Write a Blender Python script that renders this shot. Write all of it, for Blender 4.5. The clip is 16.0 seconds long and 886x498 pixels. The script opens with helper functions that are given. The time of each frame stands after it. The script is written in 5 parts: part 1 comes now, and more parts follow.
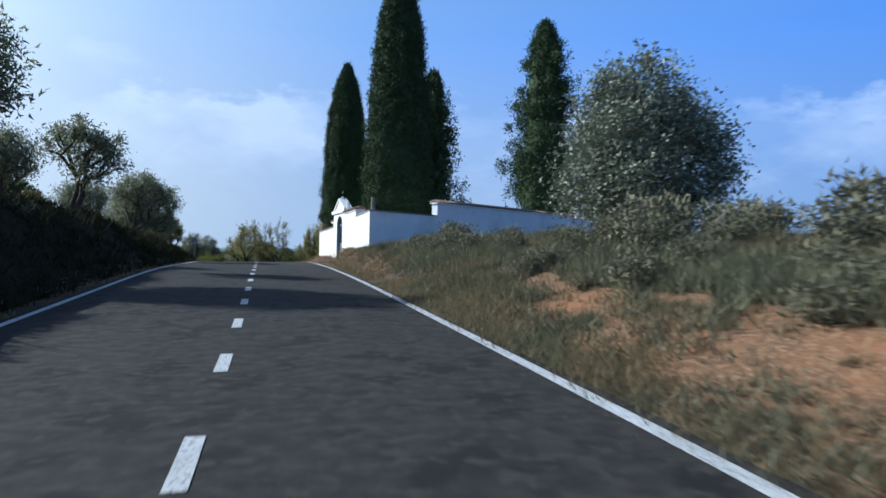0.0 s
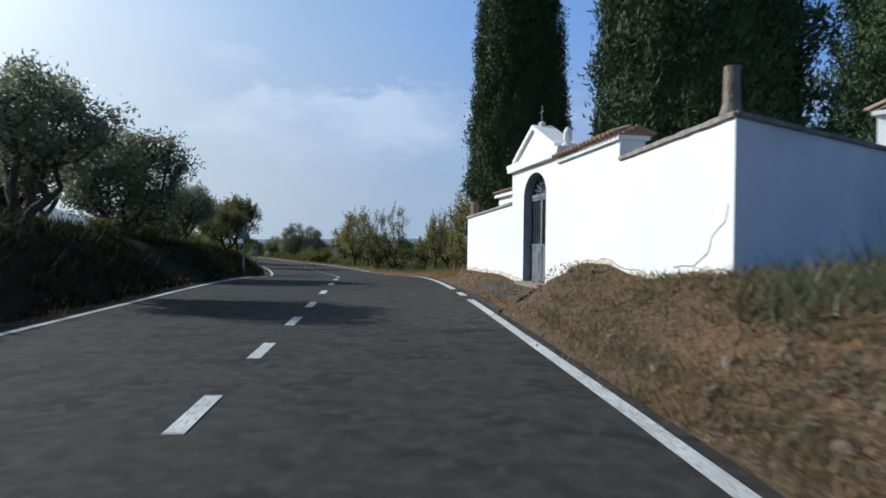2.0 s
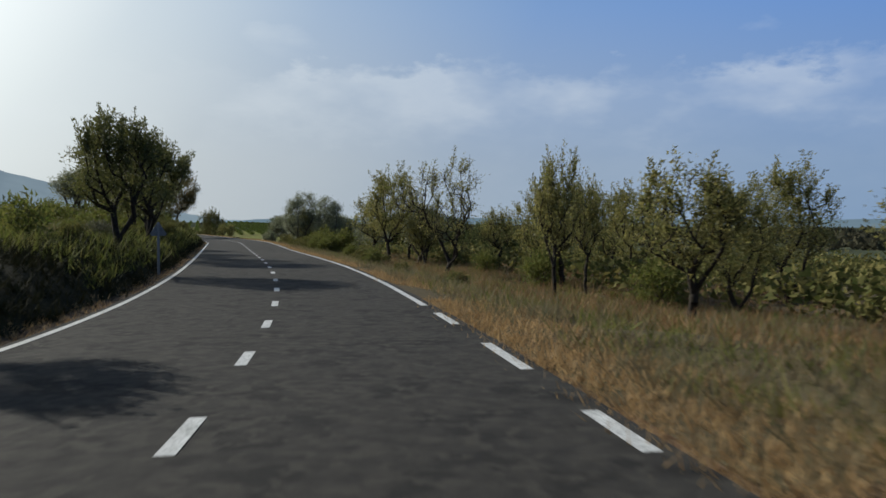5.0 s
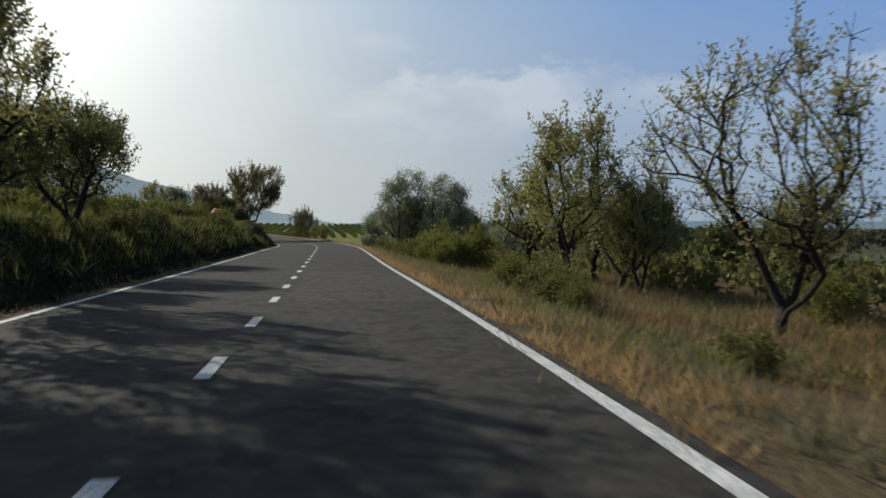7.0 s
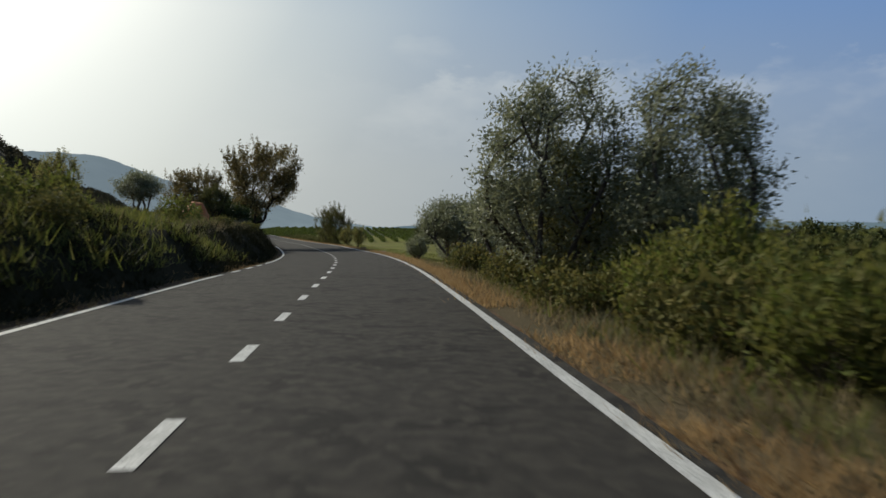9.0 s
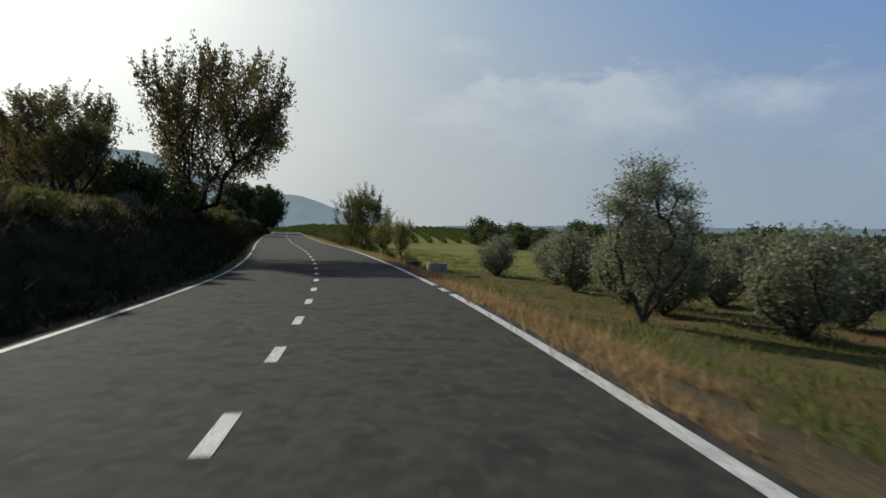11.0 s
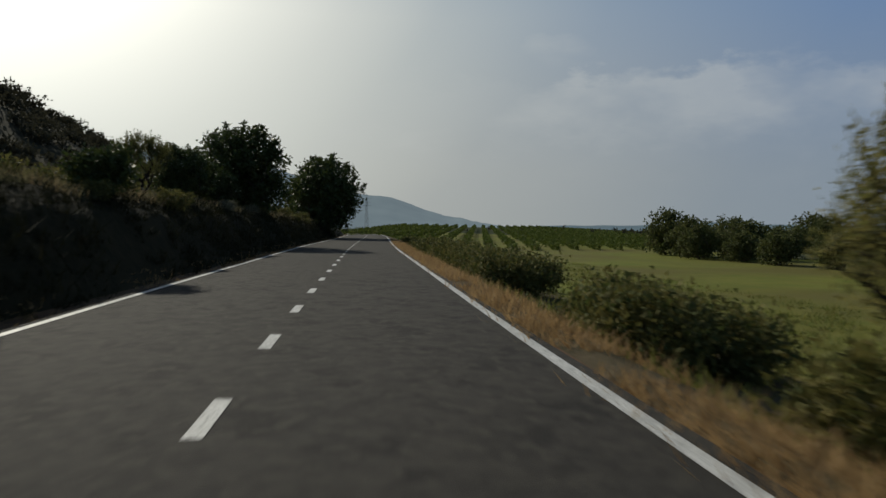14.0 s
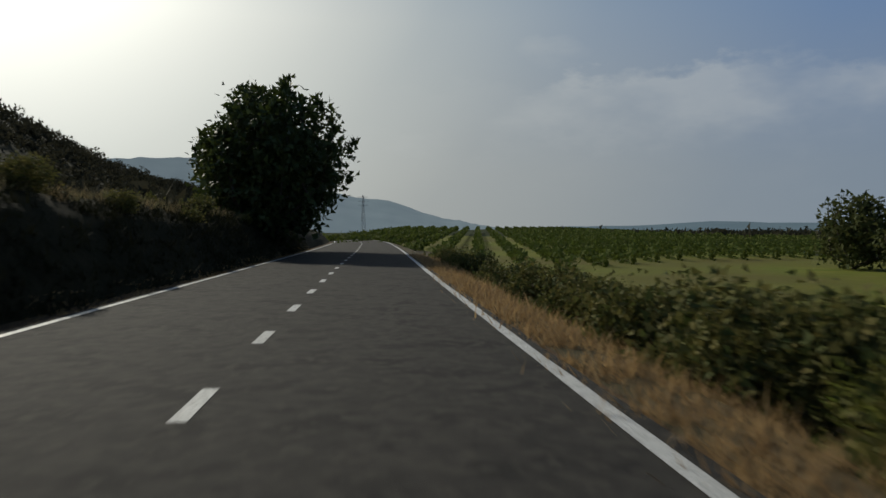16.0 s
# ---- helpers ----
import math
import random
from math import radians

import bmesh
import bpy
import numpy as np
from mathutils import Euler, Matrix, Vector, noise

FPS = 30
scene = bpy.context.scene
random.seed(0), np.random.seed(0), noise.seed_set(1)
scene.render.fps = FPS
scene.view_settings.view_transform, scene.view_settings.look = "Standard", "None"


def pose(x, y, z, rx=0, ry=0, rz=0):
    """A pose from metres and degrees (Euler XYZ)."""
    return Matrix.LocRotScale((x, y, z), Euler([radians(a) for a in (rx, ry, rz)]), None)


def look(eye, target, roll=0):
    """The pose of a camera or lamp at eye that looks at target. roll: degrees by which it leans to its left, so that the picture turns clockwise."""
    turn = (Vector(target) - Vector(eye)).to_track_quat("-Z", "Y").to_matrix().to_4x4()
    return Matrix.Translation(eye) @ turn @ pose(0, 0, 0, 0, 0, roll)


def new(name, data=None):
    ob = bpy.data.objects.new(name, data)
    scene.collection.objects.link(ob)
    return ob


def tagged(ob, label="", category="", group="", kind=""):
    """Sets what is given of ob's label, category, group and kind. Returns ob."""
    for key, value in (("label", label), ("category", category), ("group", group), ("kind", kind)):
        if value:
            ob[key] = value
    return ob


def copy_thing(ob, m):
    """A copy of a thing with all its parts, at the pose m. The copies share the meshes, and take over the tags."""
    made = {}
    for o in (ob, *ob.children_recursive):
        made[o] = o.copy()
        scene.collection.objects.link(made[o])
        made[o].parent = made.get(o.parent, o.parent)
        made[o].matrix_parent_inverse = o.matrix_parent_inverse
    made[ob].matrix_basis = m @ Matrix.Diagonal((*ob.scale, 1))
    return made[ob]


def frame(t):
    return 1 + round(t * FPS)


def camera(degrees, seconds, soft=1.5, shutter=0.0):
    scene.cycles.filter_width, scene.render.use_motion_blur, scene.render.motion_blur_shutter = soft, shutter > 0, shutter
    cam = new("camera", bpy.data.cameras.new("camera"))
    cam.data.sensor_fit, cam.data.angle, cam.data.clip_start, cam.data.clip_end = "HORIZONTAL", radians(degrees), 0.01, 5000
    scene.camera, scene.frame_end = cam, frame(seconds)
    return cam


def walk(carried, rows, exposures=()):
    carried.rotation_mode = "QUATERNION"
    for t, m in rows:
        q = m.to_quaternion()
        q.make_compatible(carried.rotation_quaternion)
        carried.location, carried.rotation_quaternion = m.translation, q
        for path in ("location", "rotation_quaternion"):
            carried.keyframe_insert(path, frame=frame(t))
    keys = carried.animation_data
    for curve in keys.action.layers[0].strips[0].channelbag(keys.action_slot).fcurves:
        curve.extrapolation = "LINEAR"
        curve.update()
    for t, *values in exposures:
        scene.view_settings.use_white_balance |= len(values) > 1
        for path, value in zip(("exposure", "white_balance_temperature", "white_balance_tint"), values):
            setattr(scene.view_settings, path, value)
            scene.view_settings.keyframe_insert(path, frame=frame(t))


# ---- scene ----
# The camera and its way along the road
cam = camera(64.0, 16.0, soft=1.5, shutter=0.2)
PATH = [
    (0, (1.133, 0.016, 1.284), (1.327, 2.006, 1.308), 0.86),
    (0.5, (0.795, 5.831, 1.447), (0.862, 7.829, 1.464), 1.47),
    (1, (0.164, 12.335, 1.669), (0.128, 14.335, 1.674), 0.87),
    (1.5, (-0.581, 17.819, 1.812), (-0.683, 19.816, 1.813), 0.18),
    (2, (-1.531, 23.567, 1.923), (-1.664, 25.563, 1.913), 0.81),
    (2.5, (-2.251, 28.314, 2.010), (-2.377, 30.310, 1.999), 0.87),
    (3, (-2.984, 32.963, 2.134), (-3.106, 34.959, 2.086), 2.60),
    (3.5, (-3.624, 37.015, 2.168), (-3.764, 39.009, 2.099), 2.12),
    (4, (-4.454, 41.849, 2.159), (-4.613, 43.841, 2.090), 1.54),
    (4.5, (-5.478, 47.292, 2.050), (-5.673, 49.281, 1.979), 0.96),
    (5, (-6.745, 53.144, 1.824), (-6.989, 55.128, 1.752), 0.37),
    (5.5, (-8.273, 59.206, 1.572), (-8.590, 61.180, 1.498), -0.21),
    (6, (-10.077, 65.269, 1.395), (-10.469, 67.229, 1.320), -0.79),
    (6.5, (-11.941, 70.639, 1.373), (-12.403, 72.583, 1.299), -0.34),
    (7, (-14.466, 77.050, 1.305), (-14.999, 78.977, 1.240), 0.27),
    (7.5, (-16.675, 82.412, 1.256), (-17.254, 84.325, 1.184), 0.89),
    (8, (-19.434, 88.760, 1.194), (-20.055, 90.660, 1.129), 0.72),
    (8.5, (-21.995, 94.533, 1.156), (-22.639, 96.425, 1.088), -0.29),
    (9, (-25.219, 101.551, 1.087), (-25.856, 103.446, 1.031), -0.06),
    (9.5, (-28.275, 108.112, 1.059), (-28.914, 110.006, 1.004), 0.18),
    (10, (-31.686, 115.452, 1.035), (-32.338, 117.342, 0.980), 0.43),
    (10.5, (-35.450, 123.409, 0.967), (-36.136, 125.286, 0.912), 0.67),
    (11, (-39.639, 131.772, 0.855), (-40.385, 133.626, 0.799), 0.92),
    (11.5, (-44.297, 140.328, 0.749), (-45.117, 142.151, 0.694), 1.16),
    (12, (-49.731, 149.244, 0.648), (-50.602, 151.044, 0.594), 1.41),
    (12.5, (-54.823, 157.056, 0.612), (-55.742, 158.832, 0.570), 2.38),
    (13, (-60.927, 165.969, 0.662), (-61.881, 167.727, 0.627), 3.22),
    (13.5, (-66.282, 173.710, 0.704), (-67.249, 175.460, 0.661), 2.34),
    (14, (-72.492, 182.640, 0.670), (-73.460, 184.389, 0.612), 0.54),
    (14.5, (-78.336, 190.966, 0.652), (-79.307, 192.714, 0.601), 0.51),
    (15, (-85.174, 200.838, 0.652), (-86.150, 202.583, 0.601), 0.64),
    (15.5, (-91.269, 209.609, 0.615), (-92.239, 211.357, 0.568), -0.46),
    (16, (-96.757, 217.545, 0.637), (-97.720, 219.297, 0.587), -0.28),
]
walk(cam, [(t, look(eye, target, roll)) for t, eye, target, roll in PATH],
     exposures=[(0, 0.32, 5360, 5), (0.5, 0.34, 5390, 5), (1, 0.22, 5490, 5), (1.5, 0.15, 5590, 5), (2, 0.1, 5800, 5), (2.5, -0.46, 5900, 5), (3, -0.62, 5900, 5), (3.5, -0.5, 5900, 5), (6, 0.02, 6730, 5), (7, 0, 6730, 5), (8.5, -0.27, 6780, 5), (9, -0.27, 6830, 4), (11.5, -0.2, 6770, 4), (12.5, -0.33, 6770, 4), (13, -0.7, 6800, 4), (13.5, -0.75, 6900, 4), (14, -0.66, 6950, 4), (14.5, -0.82, 6950, 4), (15, -0.78, 6850, 4), (15.5, -0.6, 6900, 4), (16, -0.74, 6850, 4)])

# World, sun and exposure
SUN_AZ, SUN_EL = 66.0, 30.0  # degrees left of +y, above the horizon
world = bpy.data.worlds.new("world")
scene.world = world
world.use_nodes = True
wt = world.node_tree
wt.nodes.clear()
w_out = wt.nodes.new("ShaderNodeOutputWorld")
w_bg = wt.nodes.new("ShaderNodeBackground")
w_sky = wt.nodes.new("ShaderNodeTexSky")
w_sky.sky_type = 'NISHITA'
w_sky.sun_disc = False
w_sky.sun_elevation = radians(SUN_EL)
w_sky.sun_rotation = radians(-SUN_AZ)
w_sky.air_density, w_sky.dust_density, w_sky.ozone_density = 1.0, 0.6, 1.5
w_bg.inputs["Strength"].default_value = 0.10
w_geo = wt.nodes.new("ShaderNodeTexCoord")
w_sep = wt.nodes.new("ShaderNodeSeparateXYZ")
wt.links.new(w_geo.outputs["Generated"], w_sep.inputs["Vector"])


def sky_node(kind, **sockets):
    nd = wt.nodes.new(kind)
    for key, val in sockets.items():
        sock = nd.inputs[int(key[1:])]
        if isinstance(val, bpy.types.NodeSocket):
            wt.links.new(val, sock)
        else:
            sock.default_value = val
    return nd


def sky_math(op, x, y=0.0, z=0.0):
    nd = sky_node("ShaderNodeMath", i0=x, i1=y, i2=z)
    nd.operation = op
    return nd.outputs[0]


def sky_ramp(x, stops, soft=False):
    nd = sky_node("ShaderNodeValToRGB", i0=x)
    nd.color_ramp.interpolation = 'B_SPLINE' if soft else 'LINEAR'
    els = nd.color_ramp.elements
    els.remove(els[1])
    for k, (pos, rgb) in enumerate(stops):
        el = els[0] if k == 0 else els.new(pos)
        el.position, el.color = pos, (*rgb, 1)
    return nd.outputs["Color"]


def sky_mix(fac, x, y):
    return sky_node("ShaderNodeMixRGB", i0=fac, i1=x, i2=y).outputs["Color"]


# haze: paler towards the sun and towards the horizon, as a share of three times full white
w_dot = wt.nodes.new("ShaderNodeVectorMath")
w_dot.operation = 'DOT_PRODUCT'
w_dot.inputs[1].default_value = (-math.sin(radians(SUN_AZ)) * math.cos(radians(SUN_EL)), math.cos(radians(SUN_AZ)) * math.cos(radians(SUN_EL)), math.sin(radians(SUN_EL)))
wt.links.new(w_geo.outputs["Generated"], w_dot.inputs[0])
w_near = sky_math('MULTIPLY_ADD', w_dot.outputs["Value"], 0.5, 0.5)
w_upper = sky_ramp(w_near, [(0, (0.01667, 0.04667, 0.1267)), (0.46, (0.025, 0.06667, 0.1833)), (0.735, (0.05333, 0.09067, 0.17)), (0.84, (0.095, 0.125, 0.1767)), (0.905, (0.17, 0.19, 0.2133)), (0.935, (0.2533, 0.2633, 0.2733)), (0.955, (0.3333, 0.34, 0.3433)), (0.97, (0.4333, 0.4333, 0.4267)), (0.99, (0.6333, 0.6333, 0.6167))], True)
w_lower = sky_ramp(w_near, [(0, (0.03667, 0.06, 0.1067)), (0.46, (0.05667, 0.08667, 0.14)), (0.735, (0.1, 0.1167, 0.14)), (0.86, (0.155, 0.1617, 0.1683)), (0.91, (0.2217, 0.2283, 0.2283)), (0.945, (0.3, 0.31, 0.31)), (0.965, (0.3833, 0.39, 0.3867)), (0.985, (0.5333, 0.5333, 0.52))], True)
w_height = sky_ramp(w_sep.outputs["Z"], [(0.0, (0, 0, 0)), (0.08, (.12, .12, .12)), (0.20, (.55, .55, .55)), (0.30, (1, 1, 1))])
w_haze = sky_node("ShaderNodeVectorMath", i0=sky_mix(w_height, w_lower, w_upper))
w_haze.operation = 'SCALE'
w_haze.inputs["Scale"].default_value = 37.5
w_over = sky_ramp(w_sep.outputs["Z"], [(0.0, (0, 0, 0)), (0.28, (0, 0, 0)), (0.55, (1, 1, 1))])
w_clear = sky_mix(w_over, w_haze.outputs["Vector"], w_sky.outputs["Color"])
# a bank of thin cloud low over the horizon, with ragged tops, and faint wisps above it
w_map = wt.nodes.new("ShaderNodeMapping")
w_map.inputs["Scale"].default_value = (1.0, 1.0, 2.2)
wt.links.new(w_geo.outputs["Generated"], w_map.inputs["Vector"])


def sky_noise(scale, detail, rough=0.55):
    nd = sky_node("ShaderNodeTexNoise", i0=w_map.outputs["Vector"])
    nd.inputs["Scale"].default_value, nd.inputs["Detail"].default_value, nd.inputs["Roughness"].default_value = scale, detail, rough
    return nd.outputs["Fac"]


w_puff = sky_noise(15.0, 8.0, 0.6)
w_broad = sky_noise(2.6, 3.0)
w_lift = sky_math('MULTIPLY_ADD', sky_math('SUBTRACT', w_puff, 0.5), -0.13, w_sep.outputs["Z"])
w_lift = sky_math('MULTIPLY_ADD', sky_math('SUBTRACT', w_broad, 0.5), -0.06, w_lift)
w_bank = sky_ramp(w_lift, [(0.0, (.0, .0, .0)), (0.10, (.06, .06, .06)), (0.16, (.30, .30, .30)), (0.192, (.36, .36, .36)), (0.215, (.0, .0, .0))])
w_patch = sky_ramp(sky_noise(5.5, 4.0), [(0.0, (.12, .12, .12)), (0.40, (.2, .2, .2)), (0.62, (1, 1, 1))])
w_bank = sky_math('MULTIPLY', w_bank, w_patch)
w_wisp = sky_ramp(sky_noise(4.0, 5.0, 0.5), [(0.0, (0, 0, 0)), (0.60, (0, 0, 0)), (0.74, (.45, .45, .45))])
w_wband = sky_ramp(w_sep.outputs["Z"], [(0.0, (0, 0, 0)), (0.20, (0, 0, 0)), (0.27, (1, 1, 1)), (0.36, (.5, .5, .5)), (0.6, (0, 0, 0))])
w_cloud = sky_math('MAXIMUM', w_bank, sky_math('MULTIPLY', w_wisp, w_wband))
w_lit = sky_node("ShaderNodeMixRGB", i0=w_cloud, i1=w_clear, i2=(8.2, 8.5, 9.0, 1))
w_lit.blend_type = 'LIGHTEN'
wt.links.new(w_lit.outputs["Color"], w_bg.inputs["Color"])
wt.links.new(w_bg.outputs["Background"], w_out.inputs["Surface"])

sun = new("sun", bpy.data.lights.new("sun", 'SUN'))
sun.data.energy, sun.data.angle, sun.data.color = 4.9, radians(0.6), (1.0, 0.95, 0.87)
a, e = radians(SUN_AZ), radians(SUN_EL)
sun.matrix_world = look((0, 0, 60), (math.sin(a) * math.cos(e), -math.cos(a) * math.cos(e), 60 - math.sin(e)))


# Materials
def material(name, col, col2=None, rough=0.8, scale=4.0, detail=6.0, bump=0.0, bump_scale=None, metal=0.0, spec=0.3, speck=None,
             trans=0.0, per="", coords="Object", big=None, haze=None):
    m = bpy.data.materials.new(name)
    m.use_nodes = True
    nt = m.node_tree
    b = nt.nodes["Principled BSDF"]
    b.inputs["Roughness"].default_value = rough
    b.inputs["Metallic"].default_value = metal
    b.inputs["Specular IOR Level"].default_value = spec
    tc = nt.nodes.new("ShaderNodeTexCoord")
    col2 = col2 or col
    mix = nt.nodes.new("ShaderNodeMixRGB")
    mix.inputs["Color1"].default_value, mix.inputs["Color2"].default_value = (*col, 1), (*col2, 1)
    nz = nt.nodes.new("ShaderNodeTexNoise")
    nz.inputs["Scale"].default_value, nz.inputs["Detail"].default_value = scale, detail
    nt.links.new(tc.outputs[coords], nz.inputs["Vector"])
    ramp = nt.nodes.new("ShaderNodeMapRange")
    ramp.inputs["From Min"].default_value, ramp.inputs["From Max"].default_value = 0.32, 0.68
    nt.links.new(nz.outputs["Fac"], ramp.inputs["Value"])
    fac = ramp.outputs["Result"]
    if per:
        add = nt.nodes.new("ShaderNodeMath")
        add.operation = 'MULTIPLY_ADD'
        add.inputs[1].default_value = 0.8
        src = nt.nodes.new("ShaderNodeNewGeometry" if per == "island" else "ShaderNodeObjectInfo")
        half = nt.nodes.new("ShaderNodeMath")
        half.operation = 'MULTIPLY'
        half.inputs[1].default_value = 0.35
        nt.links.new(fac, half.inputs[0])
        nt.links.new(src.outputs["Random Per Island" if per == "island" else "Random"], add.inputs[0])
        nt.links.new(half.outputs[0], add.inputs[2])
        fac = add.outputs[0]
    nt.links.new(fac, mix.inputs["Fac"])
    out = mix.outputs["Color"]
    if big:
        nb = nt.nodes.new("ShaderNodeTexNoise")
        nb.inputs["Scale"].default_value, nb.inputs["Detail"].default_value = big[0], 3.0
        nt.links.new(tc.outputs[coords], nb.inputs["Vector"])
        rb = nt.nodes.new("ShaderNodeMapRange")
        rb.inputs["From Min"].default_value, rb.inputs["From Max"].default_value = big[2:4] if len(big) > 3 else (0.38, 0.64)
        nt.links.new(nb.outputs["Fac"], rb.inputs["Value"])
        mb = nt.nodes.new("ShaderNodeMixRGB")
        mb.inputs["Color2"].default_value = (*big[1], 1)
        nt.links.new(out, mb.inputs["Color1"])
        nt.links.new(rb.outputs["Result"], mb.inputs["Fac"])
        out = mb.outputs["Color"]
    if speck:
        ns = nt.nodes.new("ShaderNodeTexNoise")
        ns.inputs["Scale"].default_value, ns.inputs["Detail"].default_value = speck[0], speck[2] if len(speck) > 2 else 2.0
        nt.links.new(tc.outputs[coords], ns.inputs["Vector"])
        rs = nt.nodes.new("ShaderNodeMapRange")
        rs.inputs["From Min"].default_value, rs.inputs["From Max"].default_value = 0.52, 0.62
        nt.links.new(ns.outputs["Fac"], rs.inputs["Value"])
        ms = nt.nodes.new("ShaderNodeMixRGB")
        ms.inputs["Color2"].default_value = (*speck[1], 1)
        nt.links.new(out, ms.inputs["Color1"])
        nt.links.new(rs.outputs["Result"], ms.inputs["Fac"])
        out = ms.outputs["Color"]
    nt.links.new(out, b.inputs["Base Color"])
    if haze:
        # emission added to the far hills imitates the lit air in front of them
        b.inputs["Emission Color"].default_value, b.inputs["Emission Strength"].default_value = (*haze, 1), 1.0
    if bump:
        bp = nt.nodes.new("ShaderNodeBump")
        bp.inputs["Strength"].default_value, bp.inputs["Distance"].default_value = min(1.0, bump), 0.05
        n2 = nt.nodes.new("ShaderNodeTexNoise")
        n2.inputs["Scale"].default_value, n2.inputs["Detail"].default_value = bump_scale or scale * 4, 5.0
        nt.links.new(tc.outputs[coords], n2.inputs["Vector"])
        nt.links.new(n2.outputs["Fac"], bp.inputs["Height"])
        nt.links.new(bp.outputs["Normal"], b.inputs["Normal"])
    if trans:
        tr = nt.nodes.new("ShaderNodeBsdfTranslucent")
        nt.links.new(out, tr.inputs["Color"])
        ad = nt.nodes.new("ShaderNodeMixShader")
        ad.inputs["Fac"].default_value = trans
        nt.links.new(b.outputs["BSDF"], ad.inputs[1])
        nt.links.new(tr.outputs["BSDF"], ad.inputs[2])
        nt.links.new(ad.outputs["Shader"], nt.nodes["Material Output"].inputs["Surface"])
    return m


M_ASPHALT = material("asphalt", (0.029, 0.0272, 0.0245), (0.050, 0.046, 0.040), rough=0.85, scale=5.5, detail=12, bump=0.4, bump_scale=180, spec=0.12, big=(1.9, (0.0235, 0.022, 0.0200), 0.54, 0.62), speck=(6.5, (0.054, 0.0495, 0.042), 8.0))
M_APRON = material("dusty_asphalt", (0.036, 0.033, 0.029), (0.060, 0.053, 0.045), rough=0.85, scale=1.6, detail=10, bump=0.4, bump_scale=60, spec=0.2, big=(0.8, (0.080, 0.062, 0.046), 0.52, 0.7))
M_LINE = material("road_paint", (0.62, 0.62, 0.60), (0.45, 0.45, 0.43), rough=0.6, scale=3, detail=10, speck=(38, (0.24, 0.24, 0.23)))
M_GROUND = material("soil_and_grass", (0.105, 0.076, 0.042), (0.058, 0.056, 0.026), rough=0.95, scale=1.6, detail=10, bump=0.8, bump_scale=12, spec=0.1, big=(0.25, (0.085, 0.066, 0.036)), speck=(20, (0.11, 0.085, 0.05)))
M_EARTH = material("red_earth", (0.092, 0.055, 0.030), (0.048, 0.037, 0.022), rough=0.95, scale=3.2, detail=12, bump=1.0, bump_scale=9, spec=0.1, speck=(34, (0.135, 0.10, 0.065)), big=(0.8, (0.120, 0.066, 0.034), 0.50, 0.62))
M_CUTEARTH = material("orange_earth", (0.205, 0.104, 0.053), (0.120, 0.076, 0.044), rough=0.95, scale=2.2, detail=12, bump=1.0, bump_scale=8, spec=0.1, speck=(26, (0.27, 0.17, 0.10)), big=(0.7, (0.26, 0.120, 0.056), 0.50, 0.64))
M_PATCH = material("worn_asphalt", (0.031, 0.029, 0.0258), (0.054, 0.049, 0.042), rough=0.85, scale=5.0, detail=12, bump=0.3, bump_scale=220, spec=0.12, big=(1.6, (0.029, 0.027, 0.024), 0.50, 0.64), speck=(7.0, (0.070, 0.063, 0.052), 12.0))
# soil of the left bank, with its shade put into the colour
M_SHADEBANK = material("shade_darkened_bank", (0.022, 0.021, 0.011), (0.036, 0.031, 0.016), rough=0.95, scale=2.5, detail=10, bump=1.0, bump_scale=11, spec=0.05)
M_MEADOW = material("weedy_ground", (0.056, 0.070, 0.018), (0.125, 0.078, 0.034), rough=0.95, scale=0.9, detail=10, bump=0.8, bump_scale=12, spec=0.1, big=(0.22, (0.150, 0.072, 0.034), 0.55, 0.66))
M_FIELD = material("green_field", (0.105, 0.135, 0.018), (0.165, 0.165, 0.030), rough=0.95, scale=0.5, detail=10, bump=0.7, bump_scale=14, spec=0.1, big=(0.05, (0.115, 0.105, 0.026)))
M_WHITE = material("whitewash", (0.80, 0.80, 0.78), (0.74, 0.74, 0.72), rough=0.9, scale=1.3, bump=0.06, bump_scale=18, spec=0.15, big=(0.5, (0.73, 0.73, 0.71)))
M_STAINED = material("stained_whitewash", (0.82, 0.82, 0.80), (0.74, 0.75, 0.73), rough=0.9, scale=1.1, detail=8, bump=0.08, bump_scale=18, spec=0.12, big=(0.7, (0.64, 0.66, 0.63), 0.52, 0.70))
# far ground tone with the haze over the plain mixed into the colour
M_VALLEY = material("hazy_valley", (0.058, 0.070, 0.045), (0.085, 0.092, 0.062), rough=1.0, scale=0.05, detail=8, spec=0.0)
M_STONE = material("old_render", (0.30, 0.25, 0.19), (0.22, 0.18, 0.14), rough=0.95, scale=8, bump=0.6, bump_scale=30)
M_BARK = material("bark", (0.075, 0.060, 0.045), (0.12, 0.10, 0.08), rough=0.95, scale=12, bump=0.8, bump_scale=40, spec=0.1)
M_DARKBARK = material("dark_bark", (0.030, 0.025, 0.020), (0.060, 0.050, 0.040), rough=0.95, scale=12, bump=0.8, bump_scale=40, spec=0.1)
M_OLIVE = material("olive_leaf", (0.122, 0.140, 0.066), (0.262, 0.268, 0.165), rough=0.5, scale=3, spec=0.4, trans=0.38, per="island")
M_OAK = material("holm_oak_leaf", (0.085, 0.105, 0.055), (0.25, 0.27, 0.19), rough=0.5, scale=3, spec=0.4, trans=0.15, per="island")
M_ALMOND = material("almond_leaf", (0.112, 0.134, 0.040), (0.300, 0.255, 0.085), rough=0.6, scale=3, trans=0.5, per="island")
M_AUTUMN = material("turning_leaf", (0.075, 0.078, 0.026), (0.205, 0.150, 0.058), rough=0.6, scale=3, trans=0.42, per="island")
